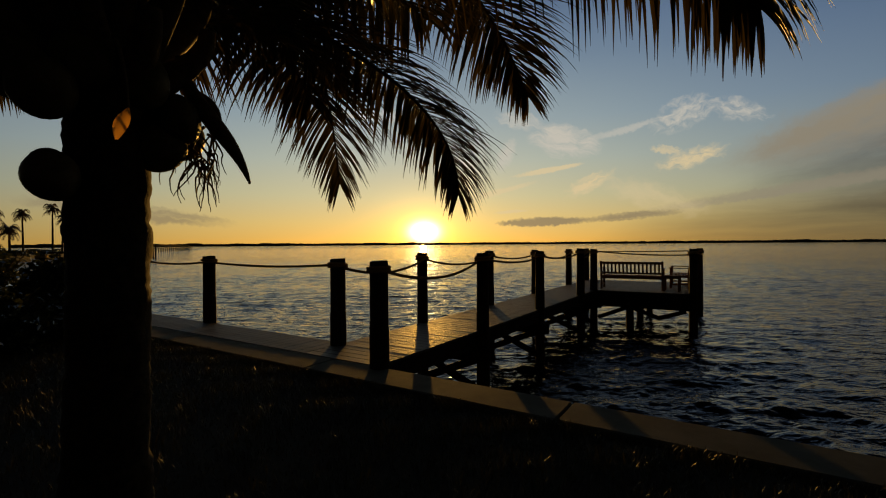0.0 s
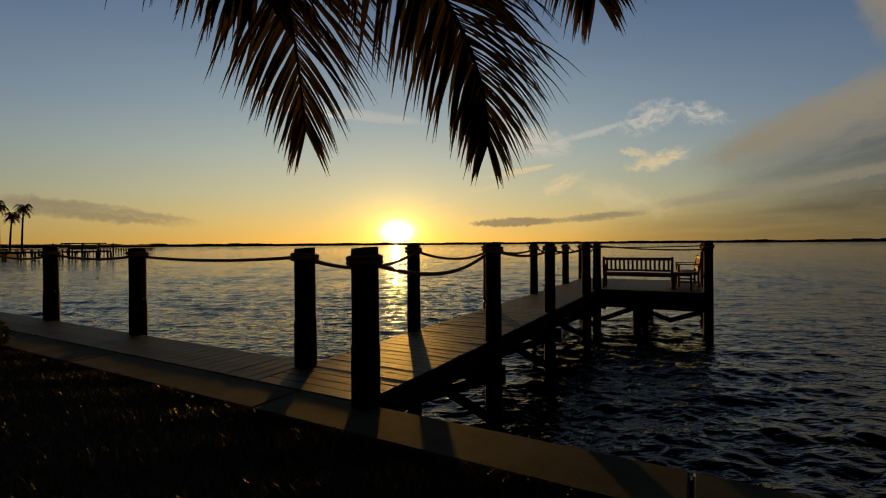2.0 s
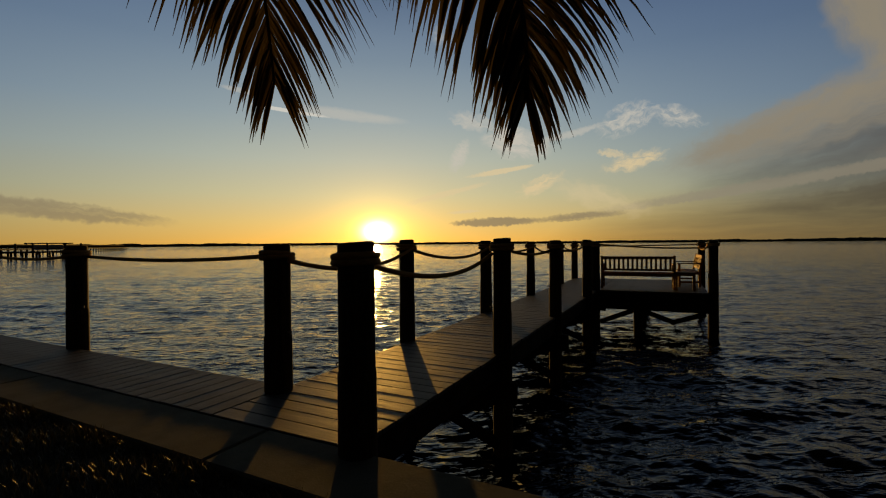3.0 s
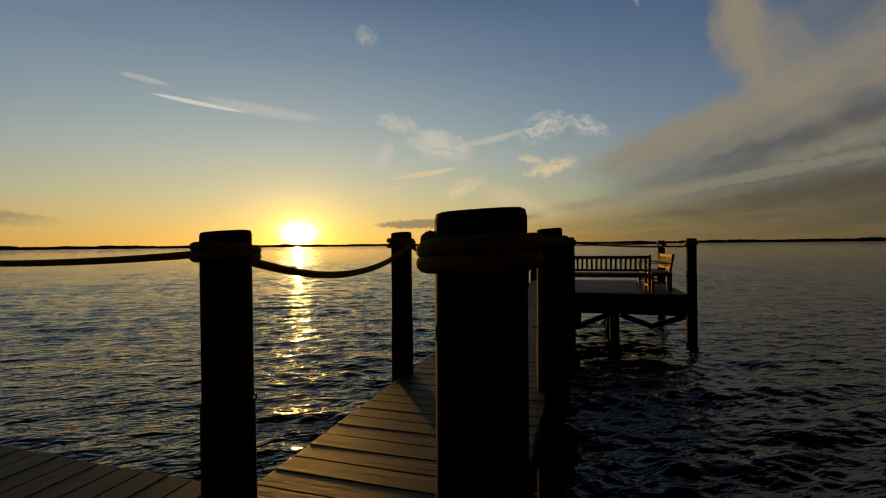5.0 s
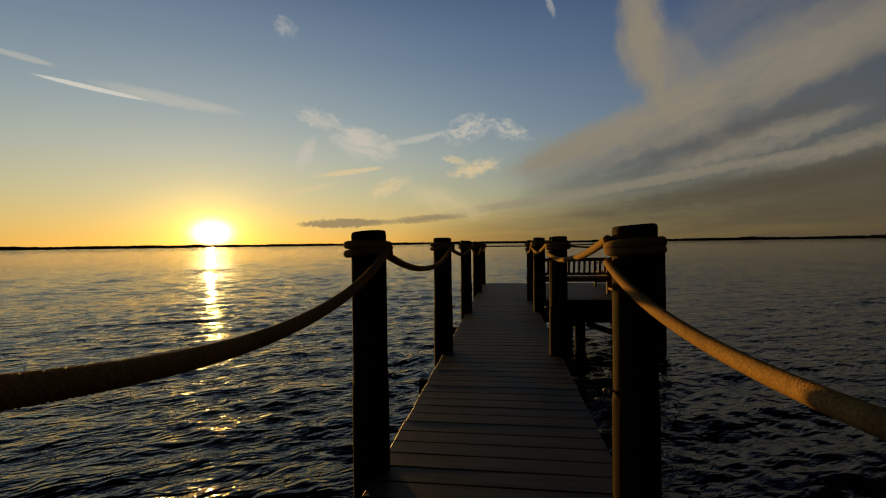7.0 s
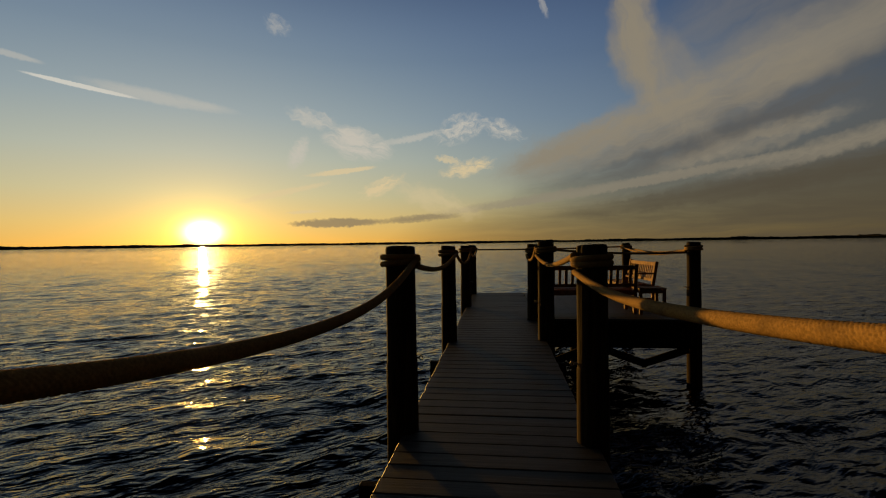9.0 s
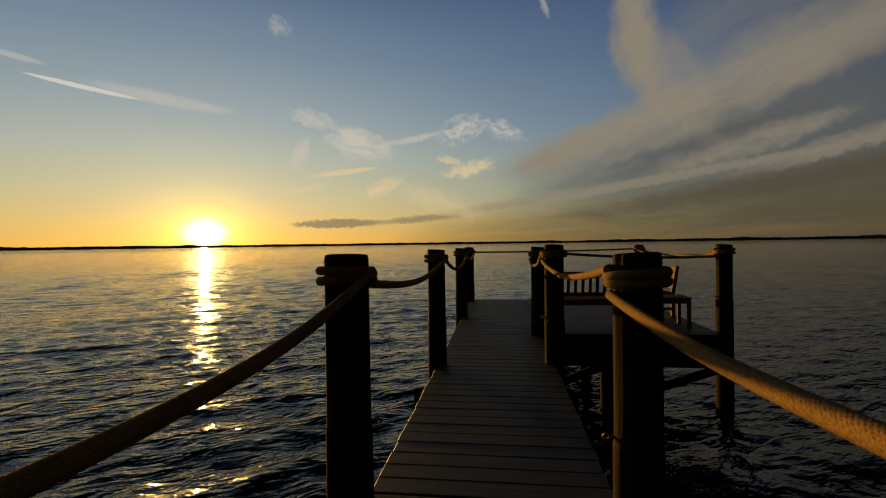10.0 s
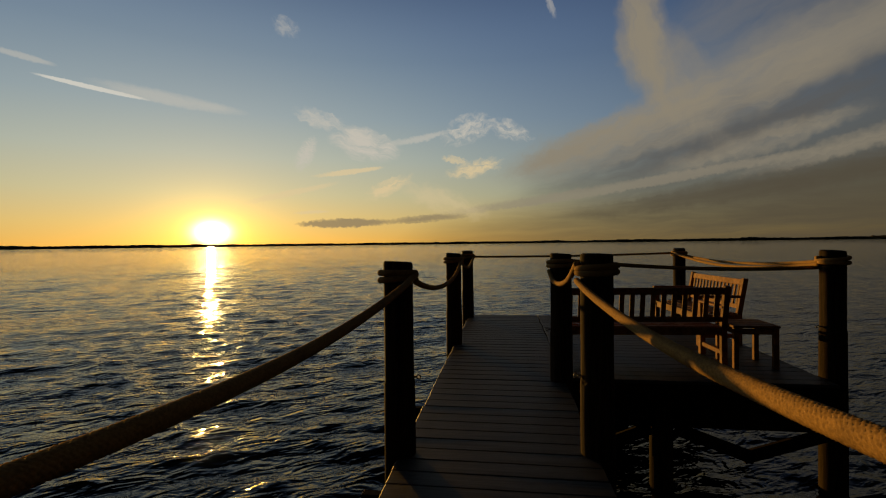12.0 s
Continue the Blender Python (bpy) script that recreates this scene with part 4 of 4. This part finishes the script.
def build_far_palm(at, height, lean, seed):
    rng = random.Random(seed)
    t = thing("palm_tree", "tall slender palm seen dark against the sky", "tree", at, "palms on the spit")
    top = Vector((lean, 0, height))
    line = bezier((0, 0, -0.3), (0, 0, height * 0.4), (lean * 0.6, 0, height * 0.75), top, 14)
    v, f = tube(line, [0.24 - 0.10 * k / 14 for k in range(15)], 9)
    ob = new("trunk", from_lists("trunk", v, f, TRUNK, True))
    ob.parent = t
    verts, faces = [], []
    for i in range(40):
        a = i * 2.39996
        e = rng.uniform(-0.9, 1.7)
        out = Vector((math.cos(a), math.sin(a), 0))
        ln = rng.uniform(1.3, 2.2)
        pts = bezier(top, top + out * ln * 0.3 + Vector((0, 0, e * 0.9)), top + out * ln * 0.75 + Vector((0, 0, e * 0.9)), top + out * ln * 0.95 + Vector((0, 0, e - 1.3)), 9)
        for k in range(9):
            p, q = pts[k], pts[k + 1]
            sd = (q - p).cross(Vector((0, 0, 1))).normalized()
            for sg in (-1, 1):
                for m in range(2):
                    b0 = p.lerp(q, m / 2)
                    l = 0.85 * (1 - 0.5 * k / 9)
                    tip = b0 + sd * sg * l * 0.55 + (q - p).normalized() * l * 0.5 + Vector((0, 0, -l * 0.55))
                    o = len(verts)
                    verts += [b0, p.lerp(q, m / 2 + 0.4), tip]
                    faces.append((o, o + 1, o + 2))
    ob = tagged(new("crown", from_lists("crown", verts, faces, FROND)), kind="stuff")
    ob.parent = t


def at_az(az, d, z=0.0):
    """A place at a bearing from the lawn and a distance."""
    return (3.4 + d * math.sin(radians(az)), -3.4 + d * math.cos(radians(az)), z)


for i, (az, d, h, lean) in enumerate([(-71.8, 150, 10.6, 1.3), (-72.6, 152, 8.8, 1.6), (-73.3, 148, 11.2, 0.1), (-75.4, 150, 9.8, -0.4), (-76.4, 118, 4.9, -0.3), (-77.6, 120, 7.5, 0.3), (-78.8, 120, 6.0, 0.3)]):
    build_far_palm(at_az(az, d, -0.1), h + 0.1, lean, 80 + i)


def build_far_bushes():
    rng = random.Random(12)
    for i in range(26):
        az = -84 + 11.0 * i / 25
        d = rng.uniform(112, 140) if az < -75 else rng.uniform(140, 158)
        s = thing("bush", "dark round bush on the far spit", "bush", at_az(az, d, -0.15), "bushes on the spit")
        h = rng.uniform(1.0, 3.2) if az < -77 else rng.uniform(0.6, 1.3)
        verts, faces = [], []
        for k in range(420):
            u, a = rng.uniform(-0.1, 1), rng.uniform(0, 6.28)
            c = math.sqrt(max(0, 1 - u * u))
            r = rng.uniform(0.55, 1.05)
            p = Vector((c * math.cos(a) * 2.2 * r, c * math.sin(a) * 2.0 * r, u * h * r))
            q = Euler((rng.uniform(0, 6), rng.uniform(0, 6), rng.uniform(0, 6))).to_matrix()
            o = len(verts)
            verts += [p + q @ Vector(w) for w in ((-0.22, 0, 0), (0, 0.16, 0), (0.22, 0, 0), (0, -0.16, 0))]
            faces.append((o, o + 1, o + 2, o + 3))
        ob = tagged(new("leaves", from_lists("leaves", verts, faces, SHRUB)), kind="stuff")
        ob.parent = s


build_far_bushes()


def build_far_pier(a, b, deck, rail, gap, label):
    a, b = Vector(a), Vector(b)
    d = b - a
    n = int(d.length / gap)
    p = thing("pier", label, "pier", a)
    side = Vector((-d.y, d.x, 0)).normalized()
    bm = bmesh.new()
    beam(bm, (0, 0, deck), d + Vector((0, 0, deck)), 1.6, 0.35, 0.02)
    part("deck", bm, BEAM, p)
    if rail:
        bm = bmesh.new()
        beam(bm, Vector((0, 0, rail)) + side * 0.7, d + Vector((0, 0, rail)) + side * 0.7, 0.12, 0.16, 0.01)
        part("rail", bm, BEAM, p)
    v, f = tube([(0, 0, WATER_Z - 0.6), (0, 0, deck)], 0.17, 8)
    pile = from_lists("pile", v, f, POST, True)
    v, f = tube([(0, 0, deck), (0, 0, rail or deck)], 0.08, 6)
    stud = from_lists("rail_post", v, f, POST, True)
    for i in range(n + 1):
        for sg in (-1, 1):
            ob = new("pile", pile)
            ob.parent, ob.location = p, d * (i / n) + side * 0.65 * sg
        if rail and i % 2 == 0:
            ob = new("rail_post", stud)
            ob.parent, ob.location = p, d * (i / n) + side * 0.7


build_far_pier(at_az(-73.0, 165), at_az(-61.5, 345), 0.75, 2.1, 4.5, "long dark timber pier with a handrail")
build_far_pier(at_az(-74.0, 112), at_az(-65.3, 118), 0.35, 0, 1.9, "low dark timber pier along the spit")


def build_boat_lift():
    c = Vector(at_az(-67.3, 117))
    t = thing("boat_lift", "boat lift with a pale boat hanging between dark piles", "boat lift", c)
    for x in (-3.4, 3.4, 0.9):
        for y in (-1.3, 1.3):
            v, f = tube([(x * 0.55, y + x * 0.9, WATER_Z - 0.6), (x * 0.55, y + x * 0.9, 2.0)], 0.16, 8)
            ob = new("pile", from_lists("pile", v, f, POST, True))
            ob.parent = t
    bm = bmesh.new()
    beam(bm, (-1.9, -3.1, 2.0), (1.9, 3.1, 2.0), 0.2, 0.22, 0.02)
    part("top_beam", bm, BEAM, t)
    bm = bmesh.new()
    box(bm, (1.6, 4.6, 0.9), (0, 0, 1.25), (0, 0, -31), bevel=0.25)
    part("boat", bm, HULL, t, "pale boat hull")


build_boat_lift()


# ---- deck boards, last ----
def build_boards(deck, x0, x1, y0, y1, along_x, mat, joint=0.005):
    shared = []
    rng = random.Random(7)
    for k in range(4):
        bm = bmesh.new()
        ln = (x1 - x0) if along_x else (y1 - y0)
        w = PITCH - joint
        box(bm, (ln, w, 0.034) if along_x else (w, ln, 0.034), (0, 0, 0), bevel=0.005)
        shared.append(mesh_of(bm, "board", mat))
    n = int(round(((y1 - y0) if along_x else (x1 - x0)) / PITCH))
    step = ((y1 - y0) if along_x else (x1 - x0)) / n
    for i in range(n):
        ob = new("board", shared[i % 4])
        ob.parent = deck
        z = -0.0175 + rng.uniform(-0.0008, 0.0008)
        if along_x:
            ob.location = ((x0 + x1) / 2 + rng.uniform(-0.006, 0.006), y0 + step * (i + 0.5), z)
        else:
            ob.location = (x0 + step * (i + 0.5), (y0 + y1) / 2 + rng.uniform(-0.006, 0.006), z)
        ob.rotation_euler = (rng.uniform(-0.0015, 0.0015), rng.uniform(-0.001, 0.001), rng.uniform(-0.0015, 0.0015))


walkway = thing("walkway_deck", "narrow walkway of weathered grey-brown deck boards", "deck", kind="structure")
for y0, y1 in ((DECK_Y0, 5.362), (5.374, 9.60), (9.612, DECK_Y1)):      # the walkway's sections, with a wider joint between them
    build_boards(walkway, DECK_L, DECK_R, y0, y1, True, BOARD)
platform = thing("platform_deck", "square platform of weathered deck boards at the dock's end", "deck", kind="structure")
build_boards(platform, DECK_R + 0.012, PLAT_R, PLAT_Y0, DECK_Y1, True, BOARD)
boardwalk = thing("boardwalk_deck", "boardwalk of deck boards beside the seawall cap", "deck", kind="structure")
build_boards(boardwalk, -15.0, DECK_L - 0.012, CAP_OUT + 0.008, 0.31, False, BOARD_Y, 0.0035)
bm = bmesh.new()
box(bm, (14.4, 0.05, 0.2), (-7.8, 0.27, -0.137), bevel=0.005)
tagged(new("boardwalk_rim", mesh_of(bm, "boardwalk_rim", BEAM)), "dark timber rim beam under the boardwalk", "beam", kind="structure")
